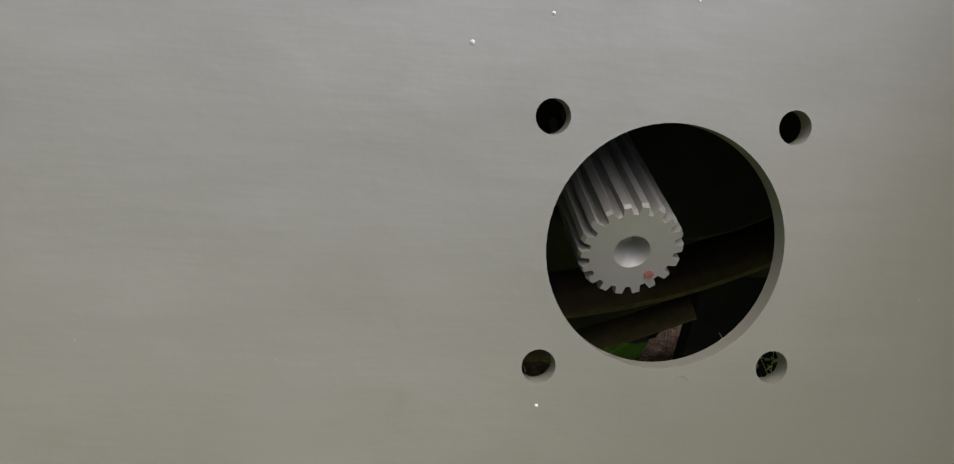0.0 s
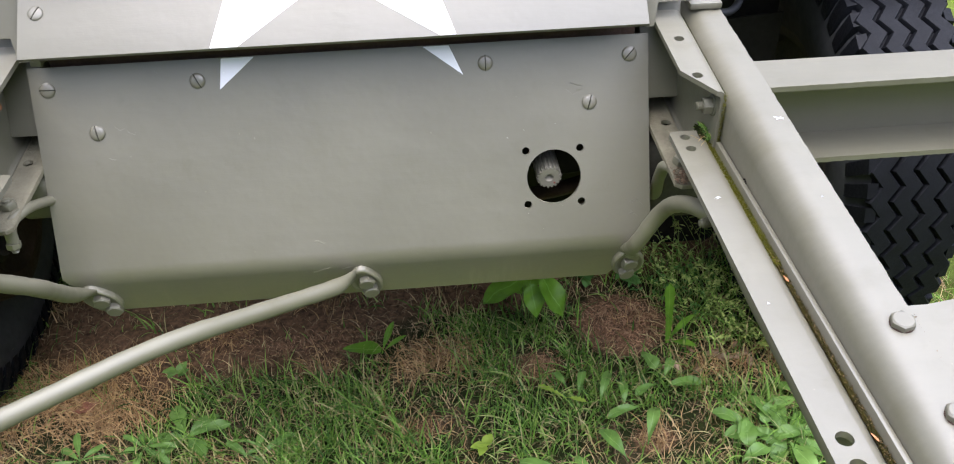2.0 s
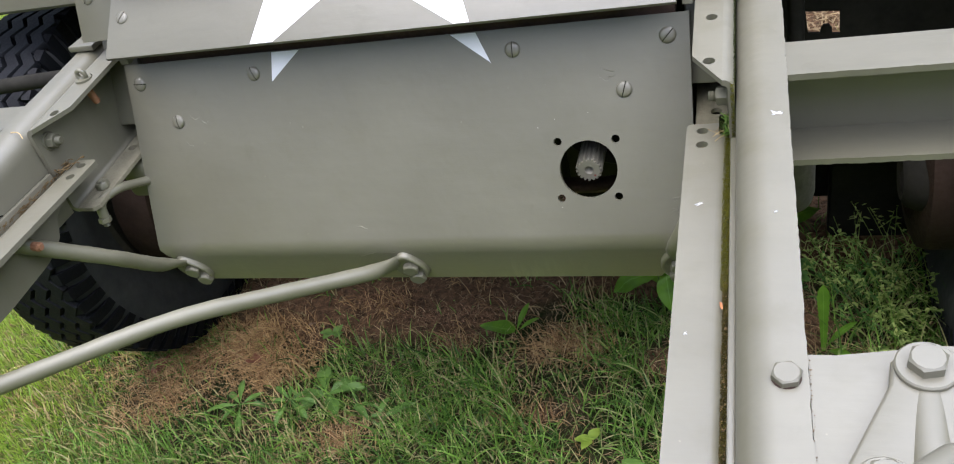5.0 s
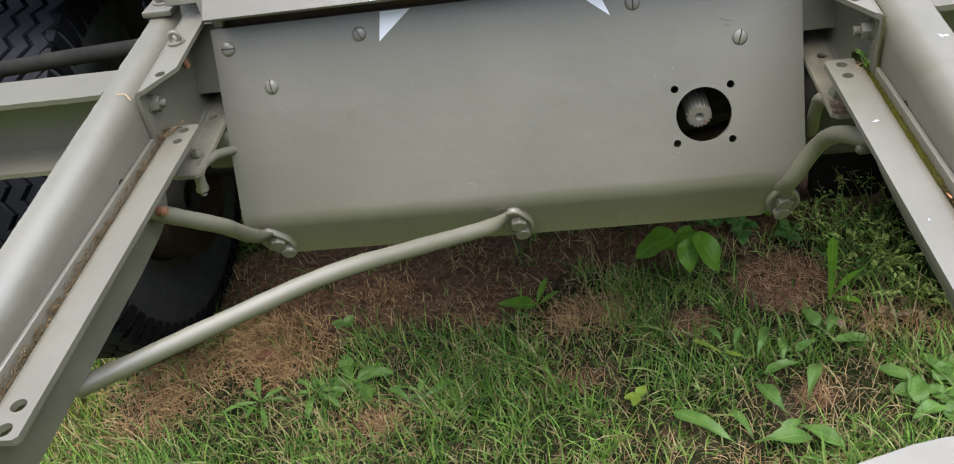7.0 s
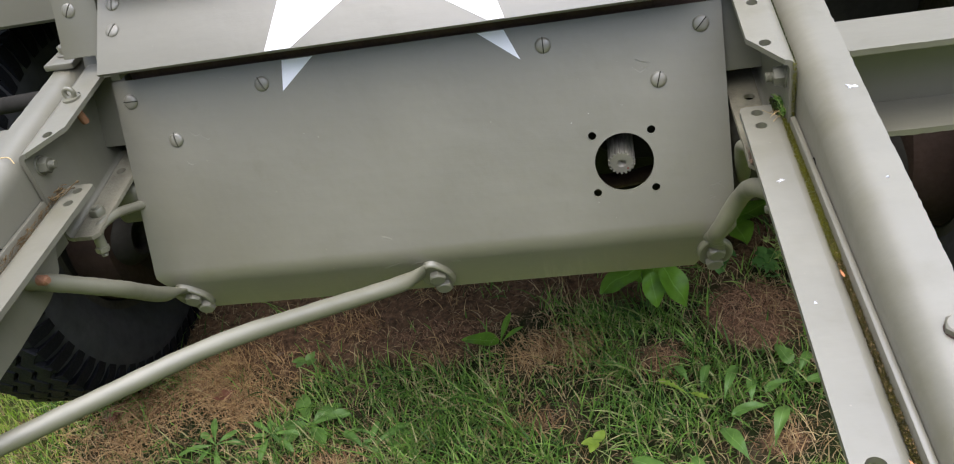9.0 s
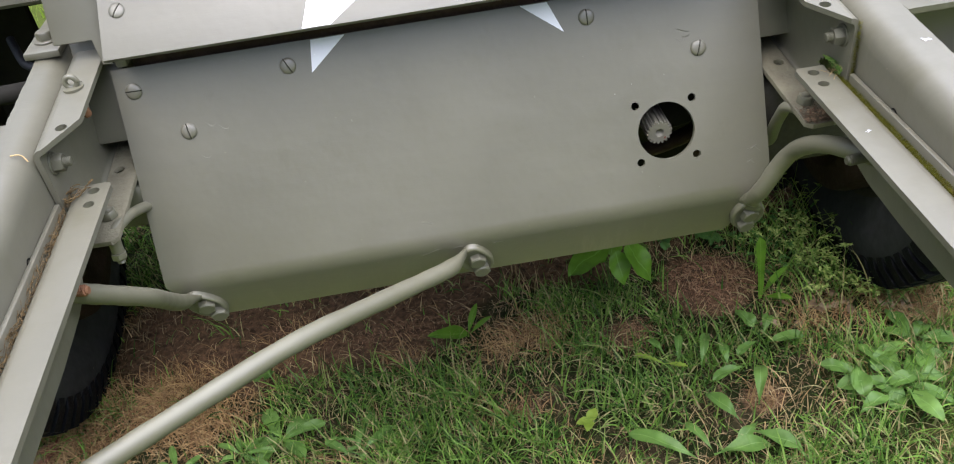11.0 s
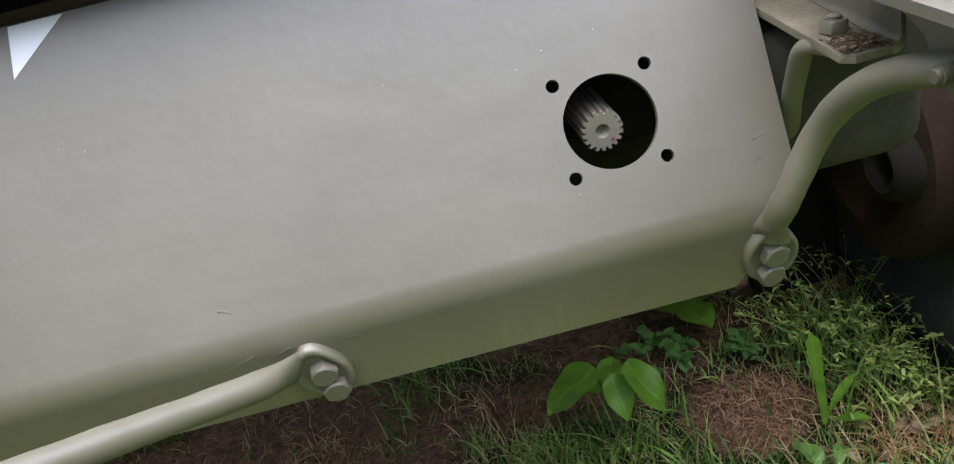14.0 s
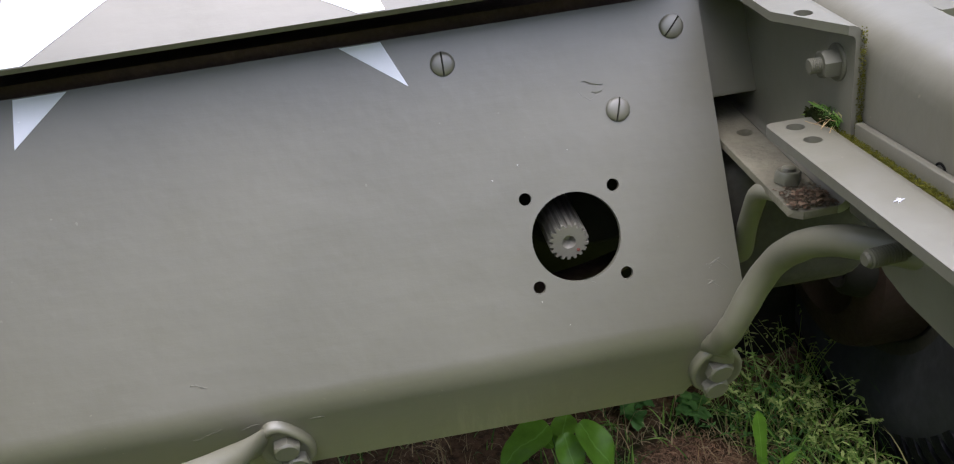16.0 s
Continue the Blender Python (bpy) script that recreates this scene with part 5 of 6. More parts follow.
def blades(name, spots, material, length, width, lean, seed, label, segs=2, lay=0.0, bow=0.75):
    """Many single blades joined in one mesh: each a bent tapering strip."""
    rnd = random.Random(seed)
    V, F = [], []
    for x, y, k in spots:
        z = ground_z(x, y) - 0.002
        L = length * rnd.uniform(0.45, 1.25) * k
        w = width * rnd.uniform(0.6, 1.3)
        az = rnd.uniform(0, 2 * math.pi)
        tilt = lean * rnd.uniform(0.2, 1.2) + lay
        d, sd = (math.cos(az), math.sin(az)), (-math.sin(az), math.cos(az))
        b, px, py, pz = len(V), x, y, z
        for q in range(segs + 1):
            ww = w * (1 - (q / (segs + 0.35)) ** 1.5) * 0.5
            V.append((px + sd[0] * ww, py + sd[1] * ww, pz))
            V.append((px - sd[0] * ww, py - sd[1] * ww, pz + w * 0.25))
            step, a = L / (segs + 1), tilt * (0.62 + bow * q)
            a = min(a, 1.62)
            px, py, pz = px + d[0] * step * math.sin(a), py + d[1] * step * math.sin(a), pz + step * math.cos(a)
            pz = max(pz, z + 0.004)
        V.append((px, py, pz))
        for q in range(segs):
            F.append((b + 2 * q, b + 2 * q + 1, b + 2 * q + 3, b + 2 * q + 2))
        F.append((b + 2 * segs, b + 2 * segs + 1, b + 2 * segs + 2))
    me = bpy.data.meshes.new(name)
    me.from_pydata(V, [], F)
    me.materials.append(material)
    return tagged(new(name, me), label, name.replace("_", " "), kind="stuff")


def scatter(n, x0, x1, y0, y1, seed, keep):
    rnd = random.Random(seed)
    out = []
    for _ in range(n):
        x, y = rnd.uniform(x0, x1), rnd.uniform(y0, y1)
        k = keep(x, y)
        if rnd.random() < k:
            out.append((x, y, 0.7 + 0.3 * k))
    return out


# dry patches: centre, half width, half depth, strength
DRY = ((-0.95, 0.90, 0.24, 0.15, 1.3), (-1.12, 0.82, 0.18, 0.16, 1.2), (-0.80, 0.87, 0.12, 0.08, 0.9), (-0.66, 1.10, 0.12, 0.07, 0.8), (-0.42, 0.96, 0.08, 0.05, 1.0), (-0.18, 0.955, 0.14, 0.06, 1.0), (0.04, 0.93, 0.09, 0.07, 0.9), (0.245, 1.035, 0.10, 0.09, 0.50), (0.44, 0.865, 0.10, 0.06, 1.0), (0.58, 0.875, 0.14, 0.07, 1.2), (-0.615, 0.70, 0.09, 0.05, 0.9), (-0.223, 0.772, 0.07, 0.05, 0.8), (0.236, 0.706, 0.06, 0.045, 0.9), (0.43, 0.885, 0.10, 0.07, 0.9))


def dryness(x, y):
    return max(0.0, max(p - ((x - cx) / a) ** 2 - ((y - cy) / b) ** 2 for cx, cy, a, b, p in DRY))


def turf(x, y):
    g = 0.82 + 0.85 * fnoise(x, y, 5.0, 5) - 1.15 * bare(x, y) - 0.62 * dryness(x, y)
    return max(0.02, min(1.0, g)) * max(0.12, min(1.0, (x + 1.40) / 0.22)) * (0.40 if (y > 1.12 and x > -0.2) or (y > 0.99 and x > 0.30) else 1.0)


def dry_patch(x, y):
    return max(0.0, min(1.0, 0.9 * dryness(x, y) - 0.12 - 0.5 * fnoise(x, y, 6.0, 5)))


def thatch(x, y):
    return max(0.30, min(1.0, 0.90 - 0.6 * fnoise(x, y, 5.0, 5) - 0.55 * bare(x, y)))


def tufts(n, per, spread_, x0, x1, y0, y1, seed, keep):
    """Blades in clumps: spots gathered round tuft centres."""
    rnd = random.Random(seed)
    out = []
    for _ in range(n):
        cx, cy = rnd.uniform(x0, x1), rnd.uniform(y0, y1)
        k = keep(cx, cy)
        if rnd.random() < k:
            size = rnd.uniform(0.7, 1.35)
            for _ in range(int(per * rnd.uniform(0.5, 1.4))):
                out.append((cx + rnd.gauss(0, spread_), cy + rnd.gauss(0, spread_), size * (0.75 + 0.25 * k)))
    return out


blades("grass", scatter(34000, -1.75, 1.05, 0.15, 1.75, 11, turf), GRASS, 0.058, 0.0040, 1.05, 12, "short green grass growing in the lawn", segs=3, bow=0.32)
blades("grass", tufts(2000, 14, 0.016, -1.75, 1.05, 0.15, 1.70, 19, turf), GRASS, 0.082, 0.0036, 0.95, 20, "green grass tufts standing above the turf", segs=4, bow=0.38)
blades("grass", scatter(14000, -1.75, 1.05, 0.15, 1.60, 29, turf), GRASS, 0.095, 0.0036, 0.6, 30, "long green blades lying across the turf", segs=4, lay=0.55, bow=0.22)
blades("straw", scatter(26000, -1.75, 1.05, 0.15, 1.75, 13, thatch), THATCH, 0.05, 0.0020, 0.5, 14, "dry brown straw lying between the grass", lay=0.85)
blades("straw", tufts(7000, 22, 0.024, -1.75, 1.05, 0.15, 1.45, 23, dry_patch), MATTED, 0.07, 0.0023, 0.6, 24, "matted patches of dry grass", segs=3, lay=0.45)
blades("straw", scatter(16000, -1.75, 1.05, 0.15, 1.30, 37, lambda x, y: max(0.05, min(1.0, 0.40 + 1.1 * fnoise(x, y, 6.5, 9) - 0.6 * bare(x, y)))), STRAW, 0.075, 0.0024, 0.75, 38, "single dry stalks mixed into the green grass", segs=3, lay=0.30, bow=0.3)
# short reddish clippings on the mound and on the brown patches
RED = ((0.245, 1.035, 0.105, 0.10, 1.3), (-0.42, 0.96, 0.07, 0.05, 1.0), (0.04, 0.93, 0.09, 0.06, 0.9), (-0.19, 0.955, 0.10, 0.05, 0.7), (-0.66, 1.11, 0.10, 0.06, 0.8), (0.236, 0.706, 0.06, 0.045, 1.0), (-0.223, 0.772, 0.06, 0.045, 0.9), (-0.615, 0.70, 0.08, 0.045, 0.9), (-0.45, 1.06, 0.3, 0.06, 0.45), (0.62, 0.85, 0.10, 0.05, 1.0))


def redness(x, y):
    return max(0.0, min(1.0, max(p - ((x - cx) / a) ** 2 - ((y - cy) / b) ** 2 for cx, cy, a, b, p in RED) - 0.35 * fnoise(x, y, 14.0, 6)))


blades("clippings", scatter(60000, -0.85, 0.75, 0.60, 1.22, 27, redness), REDSTRAW, 0.022, 0.0017, 0.5, 28, "short reddish dry clippings on bare patches", segs=2, lay=1.15)
blades("lawn", scatter(20000, -2.6, -1.2, 0.5, 1.7, 15, lambda x, y: max(0.0, min(1.0, (-1.18 - x) * 5))), LAWN, 0.05, 0.0035, 0.5, 16, "yellow-green lawn beyond the wheel")
blades("lawn", scatter(26000, -5.0, 5.0, -1.2, 6.0, 17, lambda x, y: 0.0 if (-1.6 < x < 1.0 and 0.1 < y < 1.8) else 0.2 + 0.7 * mown(x, y)), LAWN, 0.09, 0.009, 0.6, 18, "open lawn round the vehicle")


blades("fallen_litter", scatter(7000, -0.15, 1.15, 2.0, 3.3, 33, lambda x, y: max(0.0, 1.2 - ((x - 0.5) / 0.6) ** 2 - ((y - 2.65) / 0.6) ** 2)), THATCH, 0.06, 0.006, 0.6, 34, "dry grass and leaf litter under the vehicle", segs=2, lay=1.0)


# ring of woods out of view, added to darken and green the low light
def unseen_woods(n, seed):
    rnd = random.Random(seed)
    V, F = [], []
    for _ in range(n):
        az, r = rnd.uniform(0, 2 * math.pi), rnd.uniform(26, 33)
        top = 8.5 + 1.6 * math.sin(az * 9 + 1.0) + 1.5 * noise.noise(Vector((8 * math.cos(az), 8 * math.sin(az), r * 0.2)))
        p = Vector((r * math.cos(az), r * math.sin(az), top * rnd.random() ** 0.75))
        u = Vector((rnd.gauss(0, 1), rnd.gauss(0, 1), rnd.gauss(0, 1))).normalized()
        w = u.orthogonal().normalized()
        q, b = rnd.uniform(0.35, 0.75), len(V)
        V += [p + u * q, p + w * q * 0.7, p - u * q, p - w * q * 0.7]
        F.append((b, b + 1, b + 2, b + 3))
    me = bpy.data.meshes.new("unseen_woods")
    me.from_pydata(V, [], F)
    me.materials.append(leafy("woods_leaf", (0.022, 0.050, 0.010), (0.070, 0.115, 0.025), 0.6, 0.2))
    return tagged(new("unseen_woods", me), "unseen ring of dark green woods, added to dim the low sky", "woods", kind="stuff")


unseen_woods(26000, 77)


# ---------------------------------------------------------------- weeds
def leaf(bm, base, az, elev, L, W, droop=0.9, fold=0.25, shape="ovate", n=9, wave=0.0, rnd=random, ribs=0.0):
    """A leaf blade: a strip of n by 4 faces along a drooping midrib, folded along it."""
    p = Vector(base)
    rows = []
    rib = bm.verts.layers.float.get("rib") or bm.verts.layers.float.new("rib")
    ph = rnd.random() * 6
    for k in range(n + 1):
        t = k / n
        a = elev - droop * t
        d = Vector((math.cos(az) * math.cos(a), math.sin(az) * math.cos(a), math.sin(a)))
        if k:
            p = p + d * (L / n)
        side = Vector((-math.sin(az), math.cos(az), 0))
        up = side.cross(d) * -1
        if shape == "ovate":
            w = math.sin(math.pi * min(1, (t * 0.97 + 0.03)) ** 0.72) ** 0.85
        elif shape == "lance":
            w = max(0.12, math.sin(math.pi * (t * 0.96 + 0.02) ** 1.7) ** 0.8) if t < 0.98 else 0.05
        elif shape == "tongue":
            w = (0.34 + 0.66 * min(1.0, t * 1.15)) * math.sqrt(max(0.02, 1 - max(0.0, (t - 0.80) / 0.20) ** 2)) * (1.0 - 0.16 * (k % 2))
        else:
            w = max(0.12, (0.25 + 0.75 * t) * math.sin(math.pi * min(1, t * 0.95 + 0.04) ** 1.3) ** 0.6 * (1.0 - 0.45 * (k % 2)))
        w *= W / 2
        row = []
        for c in (-1, -0.5, 0, 0.5, 1):
            row.append(bm.verts.new(p + side * (c * w) + up * (abs(c) * w * fold + wave * math.sin(ph + 9 * t + c * 2) * W * 0.2 + ribs * W * math.sin(38 * t - 5 * abs(c)) * (1 - abs(c) * 0.6))))
            row[-1][rib] = 1.0 if c == 0 else 0.0
        rows.append(row)
    for a, b in zip(rows, rows[1:]):
        for i in range(4):
            bm.faces.new((a[i], a[i + 1], b[i + 1], b[i]))


def stalk(bm, a, b, r=0.0012, sag=0.0):
    a, b = Vector(a), Vector(b)
    m = (a + b) / 2 + Vector((0, 0, sag))
    sweep(bm, fillet([a, m, b], 0.5, 4), circle2(0, 0, r, 5))


def weed(name, x, y, label, category, leaves, material=WEED, group=""):
    z = ground_z(x, y)
    ob = thing(name, (x, y, z), label, category, group)
    for make in leaves:
        bm = bmesh.new()
        make(bm, Vector((x, y, z)))
        part("leaf", bm, material, ob, angle=60)
    return ob


def rosette(x, y, n, L, W, seed, shape="lobed", elev=0.55, label="low dandelion rosette of long toothed leaves in the grass"):
    rnd = random.Random(seed)
    mk = []
    for k in range(n):
        az = 2 * math.pi * (k + rnd.uniform(-0.3, 0.3)) / n
        l, e, w = L * rnd.uniform(0.4, 1.2), elev * rnd.uniform(0.6, 1.5), W * rnd.uniform(0.8, 1.2)
        mk.append(lambda bm, b, az=az, l=l, e=e, w=w: leaf(bm, b + Vector((0, 0, 0.018)), az, e, l, w, droop=e + rnd.uniform(0.1, 0.5), shape=shape, n=12, wave=0.5, rnd=rnd))
    weed("dandelion", x, y, label, "weed", mk, WEED, "weeds in the lawn")


for x, y, n, L, W, sd, shp in ((-0.53, 0.745, 5, 0.075, 0.018, 5, "lobed"), (-0.69, 0.794, 6, 0.085, 0.030, 6, "lance"), (-0.888, 0.756, 7, 0.080, 0.014, 12, "lance"), (-0.764, 0.766, 7, 0.075, 0.013, 13, "lance"), (0.485, 0.665, 9, 0.105, 0.034, 11, "lance"), (0.56, 0.76, 7, 0.10, 0.030, 14, "lance")):
    rosette(x, y, n, L, W, sd, shp, elev=0.4)


def flat_weed(leaves, label, material=WEED):
    """Leaves that lie on the grass, each from its foot to its tip, with the width of the blade."""
    fx, fy = leaves[0][0], leaves[0][1]
    ob = thing("dandelion", (fx, fy, ground_z(fx, fy)), label, "weed", "weeds in the lawn")
    for k, (x0, y0, x1, y1, w, rise, shp) in enumerate(leaves):
        rnd = random.Random(500 + k + int(1000 * x0))
        bm = bmesh.new()
        L = math.hypot(x1 - x0, y1 - y0)
        leaf(bm, (x0, y0, ground_z(x0, y0) + 0.026), math.atan2(y1 - y0, x1 - x0), rise, L * 1.05, w, droop=rise * 1.6, fold=0.34, shape=shp, n=14, wave=0.45, rnd=rnd)
        part("leaf", bm, material, ob, angle=60)


flat_weed([(0.068, 0.586, -0.035, 0.656, 0.034, 0.5, "lance"), (0.100, 0.588, 0.200, 0.586, 0.036, 0.45, "lance"), (0.176, 0.628, 0.250, 0.566, 0.032, 0.4, "lance"), (0.10, 0.60, 0.07, 0.66, 0.020, 0.6, "lance")], "dandelion with long broad leaves flat on the grass")
flat_weed([(0.171, 0.644, 0.130, 0.720, 0.030, 0.6, "lance"), (0.216, 0.676, 0.250, 0.760, 0.026, 1.0, "lance"), (0.200, 0.64, 0.150, 0.60, 0.022, 0.4, "lance"), (0.222, 0.770, 0.153, 0.746, 0.024, 0.5, "lance")], "dandelion with pale upright leaf in the grass")
flat_weed([(0.410, 0.705, 0.352, 0.737, 0.032, 0.5, "ovate"), (0.402, 0.648, 0.418, 0.712, 0.036, 0.5, "ovate"), (0.450, 0.658, 0.418, 0.684, 0.030, 0.4, "ovate"), (0.45, 0.70, 0.49, 0.74, 0.030, 0.5, "ovate"), (0.44, 0.64, 0.38, 0.61, 0.03, 0.4, "ovate"), (0.46, 0.66, 0.52, 0.67, 0.032, 0.4, "ovate")], "broad-leaved weed with oval leaves beside the rail")
flat_weed([(0.288, 0.820, 0.360, 0.816, 0.030, 0.5, "lance"), (0.28, 0.870, 0.258, 0.915, 0.030, 0.7, "ovate"), (0.29, 0.84, 0.32, 0.89, 0.02, 0.8, "lance"), (0.27, 0.83, 0.22, 0.80, 0.02, 0.6, "lance")], "small dandelion near the bare mound")
flat_weed([(0.103, 0.805, 0.125, 0.880, 0.017, 1.0, "lance"), (0.142, 0.782, 0.178, 0.866, 0.020, 0.9, "lance"), (0.192, 0.775, 0.200, 0.835, 0.019, 0.8, "lance"), (0.085, 0.835, 0.060, 0.880, 0.015, 0.8, "lance")], "narrow-leaved dandelion among the grass blades")
flat_weed([(-0.530, 0.716, -0.470, 0.758, 0.020, 0.5, "lance"), (-0.55, 0.71, -0.60, 0.75, 0.018, 0.5, "lance"), (-0.54, 0.72, -0.53, 0.77, 0.016, 0.7, "lance")], "dandelion with pointed leaves in the grass")

# broad-leaved seedling under the plate
rnd = random.Random(41)
bx, by = 0.030, 1.045
bz = ground_z(bx, by)
seedling = thing("broadleaf_seedling", (bx, by, bz), "bright green broad-leaved seedling under the armour plate", "plant")
for dx, dy, h, az, e, L, W in ((-0.040, -0.05, 0.175, 3.45, -0.25, 0.098, 0.074), (0.000, -0.060, 0.160, -1.35, -0.80, 0.074, 0.046), (0.050, -0.05, 0.170, -0.75, -0.75, 0.100, 0.064), (0.01, 0.05, 0.105, 1.2, 0.3, 0.060, 0.045), (-0.02, 0.04, 0.095, 2.2, 0.2, 0.055, 0.04)):
    p0, p1 = Vector((bx, by, bz)), Vector((bx + dx * 0.5, by + dy * 0.5, bz + h))
    bm = bmesh.new()
    stalk(bm, p0, p1, 0.0013, 0.01)
    part("stalk", bm, WEED, seedling)
    bm = bmesh.new()
    leaf(bm, p1, az, e, L, W, droop=0.35, fold=0.16, wave=0.25, rnd=rnd, n=40, ribs=0.011)
    part("leaf", bm, LEAF, seedling, angle=60)
# single leaves
def lone(name, x, y, label, specs, mat=LEAF):
    weed(name, x, y, label, "weed", [lambda bm, b, q=q: leaf(bm, b + Vector((0, 0, q[6] if len(q) > 6 else 0.02)), q[0], q[1], q[2], q[3], droop=q[4], shape=q[5], n=24 if q[5] == "tongue" else 12, wave=0.2, rnd=random.Random(3)) for q in specs], mat, "weeds in the lawn")
lone("dock_seedling", -0.300, 0.978, "small dock with one broad oval leaf", [(3.0, 0.15, 0.085, 0.040, 0.25, "ovate", 0.03), (1.0, 1.0, 0.075, 0.016, 0.5, "lance"), (0.2, 0.9, 0.07, 0.014, 0.6, "lance")])
lone("plantain", 0.324, 0.945, "tall upright toothed leaf by the bare mound", [(1.7, 1.45, 0.150, 0.026, 0.10, "tongue"), (0.3, 1.15, 0.09, 0.016, 0.7, "lance"), (-0.8, 0.8, 0.075, 0.020, 0.7, "lance")], LEAF)
lone("yarrow", 0.075, 0.81, "pale green feathery weed leaf", [(2.6, 0.4, 0.06, 0.022, 0.5, "lobed", 0.03), (-0.6, 0.5, 0.05, 0.02, 0.5, "lobed", 0.03)], LAWN)
lone("dock_seedling", 0.235, 1.30, "low dock with broad bright green leaves behind the plate", [(2.7, 0.3, 0.12, 0.075, 0.4, "ovate", 0.04), (0.4, 0.3, 0.12, 0.075, 0.4, "ovate", 0.045), (-1.4, 0.3, 0.10, 0.07, 0.4, "ovate", 0.04), (1.5, 0.4, 0.11, 0.07, 0.4, "ovate", 0.05)])
lone("clover", -0.737, 0.963, "small seedling with round leaves on bare soil", [(1.0, 0.5, 0.035, 0.024, 0.3, "ovate", 0.02), (-2.0, 0.4, 0.03, 0.022, 0.3, "ovate", 0.03), (3.4, 0.4, 0.03, 0.022, 0.3, "ovate", 0.03), (0.2, 0.6, 0.03, 0.02, 0.3, "ovate", 0.015)], WEED)
lone("clover", -0.10, 0.70, "small round-leaved weed in the grass", [(1.0, 0.3, 0.03, 0.022, 0.3, "ovate", 0.03), (-2.0, 0.3, 0.03, 0.02, 0.3, "ovate", 0.03), (3.4, 0.4, 0.03, 0.02, 0.3, "ovate", 0.03)], LAWN)


# bushy chickweed between plate and wheel
def chickweed(x, y, h, n, seed, size=0.88, mat=CHICK):
    rnd = random.Random(seed)
    z = ground_z(x, y)
    ob = thing("chickweed", (x, y, z), "bushy fine-stemmed weed with small pale leaves beside the tyre", "weed", "chickweed by the wheel")
    st, lv = bmesh.new(), bmesh.new()
    for _ in range(n):
        a, r = rnd.uniform(0, 6.28), rnd.uniform(0.2, 0.9)
        p0 = Vector((x + rnd.gauss(0, 0.02), y + rnd.gauss(0, 0.02), z))
        p1 = p0 + Vector((math.cos(a) * r * h, math.sin(a) * r * h, h * rnd.uniform(0.5, 1.0)))
        stalk(st, p0, p1, 0.0006, h * 0.15)
        for k in range(6):
            t = rnd.uniform(0.5, 1.0)
            q = p0.lerp(p1, t) + Vector((0, 0, h * 0.15 * 4 * t * (1 - t)))
            leaf(lv, q, rnd.uniform(0, 6.28), rnd.uniform(-0.3, 0.7), size * rnd.uniform(0.008, 0.018), size * size * rnd.uniform(0.004, 0.008), droop=0.4, n=3, rnd=rnd)
    tagged(part("stem_mass", st, mat, ob, "thin green stems"), kind="stuff")
    tagged(part("foliage", lv, mat, ob, "small pale green leaves", 60), kind="stuff")


for k, (x, y, h, n) in enumerate(((0.40, 1.10, 0.17, 22), (0.48, 1.17, 0.19, 20), (0.34, 1.15, 0.13, 14), (0.45, 1.04, 0.13, 26), (0.55, 1.00, 0.12, 20), (0.50, 0.93, 0.10, 20), (0.43, 0.97, 0.10, 18), (0.58, 0.92, 0.10, 16))):
    chickweed(x, y, h, n, 60 + k)
for k, (x, y, h, n) in enumerate(((0.20, 1.20, 0.04, 6), (0.28, 1.18, 0.045, 7), (0.14, 1.24, 0.04, 5), (0.37, 1.13, 0.09, 14), (0.42, 1.08, 0.085, 16), (0.38, 1.03, 0.05, 8), (0.46, 1.13, 0.10, 14))):
    chickweed(x, y, h, n, 90 + k, 1.7 if k < 3 else 0.85, CLOVER)
blades("tall_grass", scatter(340, 0.26, 0.70, 0.85, 1.22, 21, lambda x, y: 0.9 if x > 0.345 else 0.0), GRASS, 0.17, 0.0042, 0.55, 22, "long arching grass beside the tyre", segs=5)


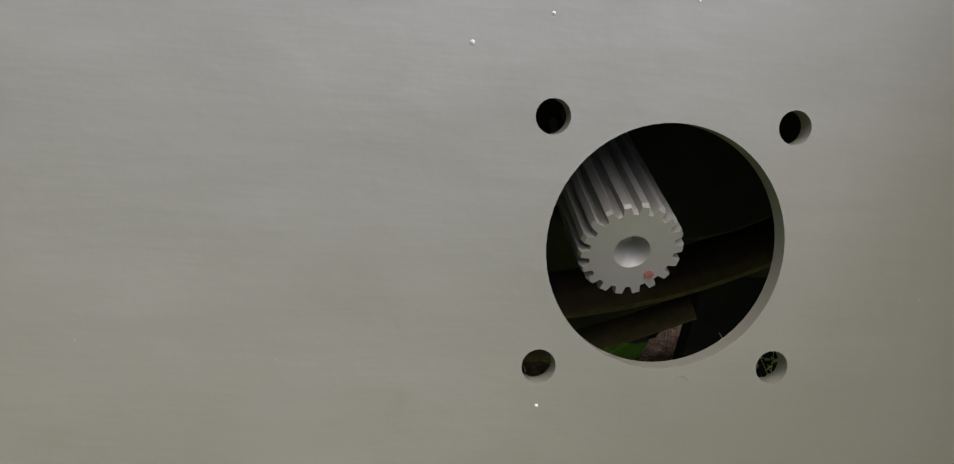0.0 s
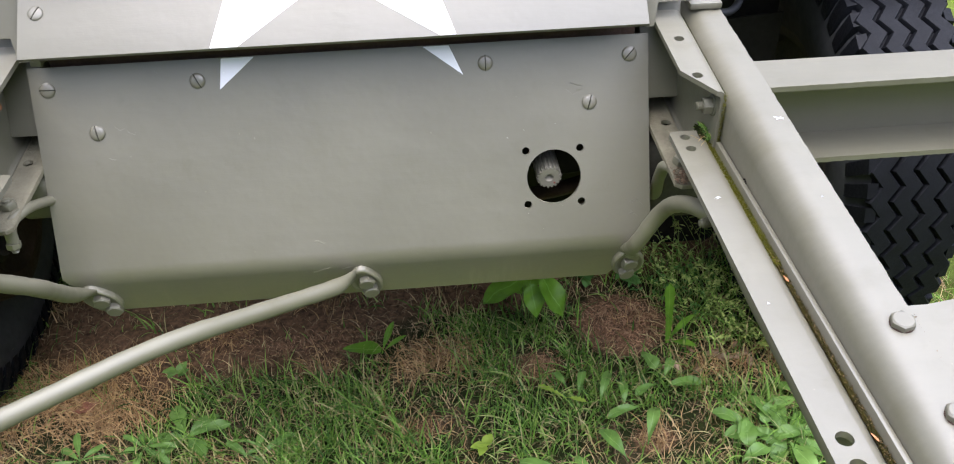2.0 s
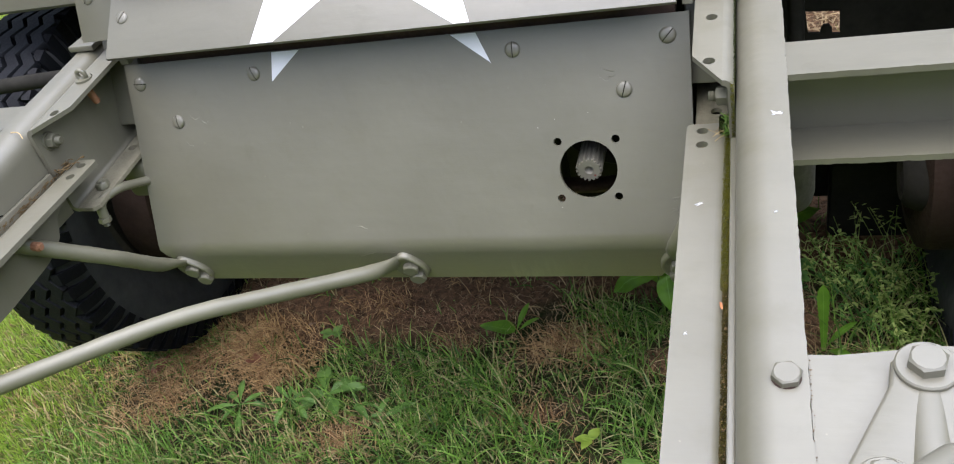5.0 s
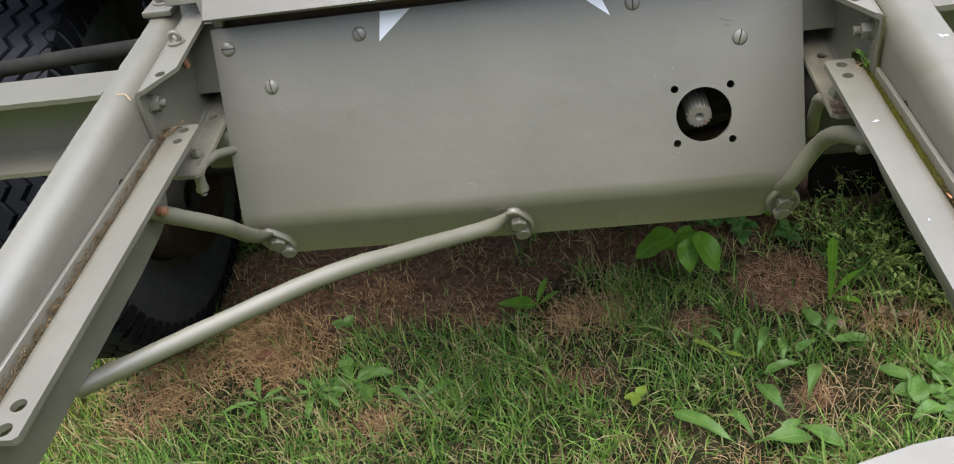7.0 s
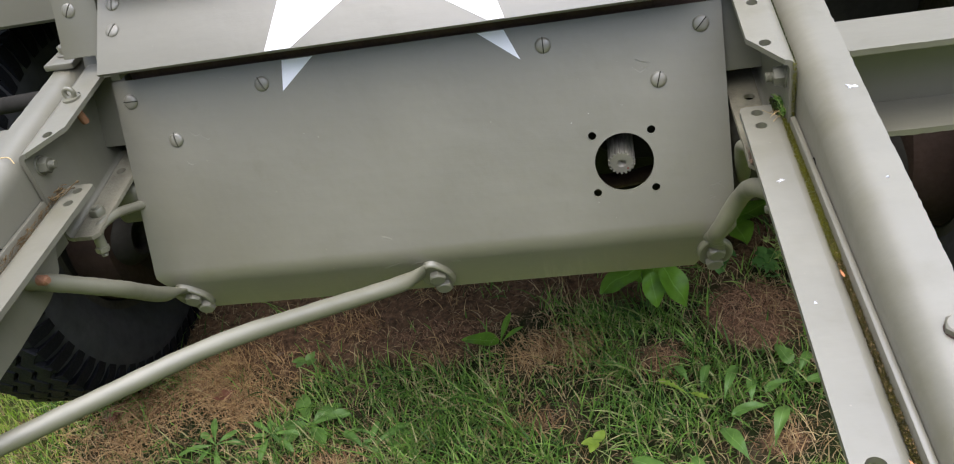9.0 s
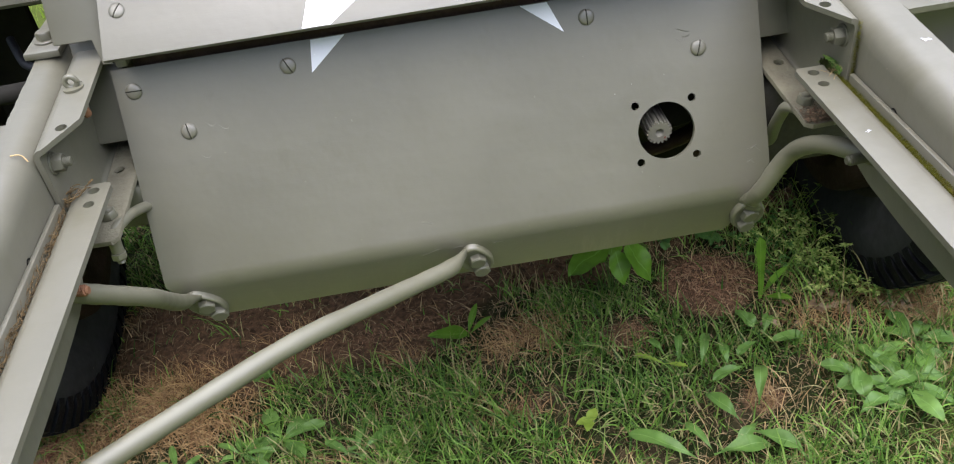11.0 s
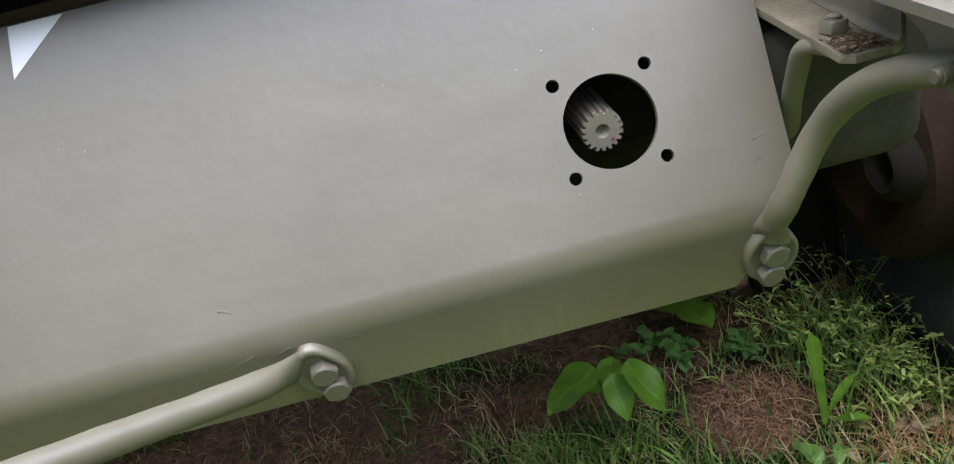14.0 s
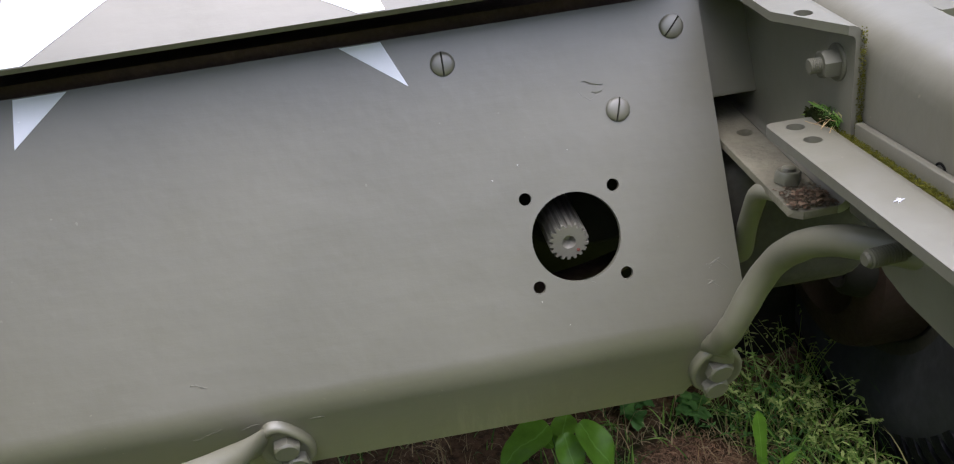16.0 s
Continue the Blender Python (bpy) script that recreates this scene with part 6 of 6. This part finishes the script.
# fallen leaves
def dead_leaf(x, y, L, W, az, seed, label, z=None, mat=DEADLEAF):
    rnd = random.Random(seed)
    zz = ground_z(x, y) + 0.018 if z is None else z
    bm = bmesh.new()
    leaf(bm, (x, y, zz), az, 0.35, L, W, droop=rnd.uniform(0.3, 0.9), fold=rnd.uniform(-0.3, 0.5), wave=0.9, n=8, rnd=rnd)
    ob = new("fallen_leaf", to_mesh("fallen_leaf", bm, mat, 60))
    tagged(ob, label, "leaf", "fallen leaves")


for k, (x, y, L, az) in enumerate(((0.40, 0.90, 0.06, 0.3), (0.43, 0.88, 0.05, 2.0), (0.46, 0.93, 0.055, -0.8), (0.38, 0.86, 0.045, 3.4), (0.48, 0.86, 0.05, 1.1), (0.44, 0.83, 0.04, 4.2), (0.50, 0.90, 0.045, 2.6), (0.36, 0.93, 0.04, 5.2), (-1.20, 0.86, 0.07, 0.6), (-1.17, 0.84, 0.05, 2.2), (-0.20, 1.09, 0.03, 1.0), (-0.48, 0.93, 0.025, 2.0), (-0.82, 1.0, 0.03, 0.4))):
    dead_leaf(x, y, L * 0.65, L * 0.3, az, 80 + k, "curled dry brown leaf lying on the grass")
for x, y, L, az in ((-0.929, 0.874, 0.05, 0.4), (-1.171, 0.835, 0.06, 1.2)):
    dead_leaf(x, y, L, L * 0.6, az, 99, "fallen red-brown leaf on the dry grass", mat=REDLEAF)
for x, y, az in ((0.1757, 0.242, 1.75), (0.1745, 0.041, 1.9)):
    bm = bmesh.new()
    leaf(bm, (x, y, 0.8035), az, 0.10, 0.010, 0.0025, droop=0.15, fold=0.4, n=6, wave=0.1, rnd=random.Random(7))
    tagged(new("bud_scale", to_mesh("bud_scale", bm, ORANGE, 60)), "small orange-brown bud scale lying in the moss", "bud scale", "bud scales in the seam")
rnd = random.Random(321)
for k in range(8):
    dead_leaf(0.465 + rnd.gauss(0, 0.06), 0.885 + rnd.gauss(0, 0.028), rnd.uniform(0.025, 0.045), rnd.uniform(0.010, 0.018), rnd.uniform(0, 6.28), 400 + k, "curled pale brown leaf lying by the tyre", mat=PALELEAF)
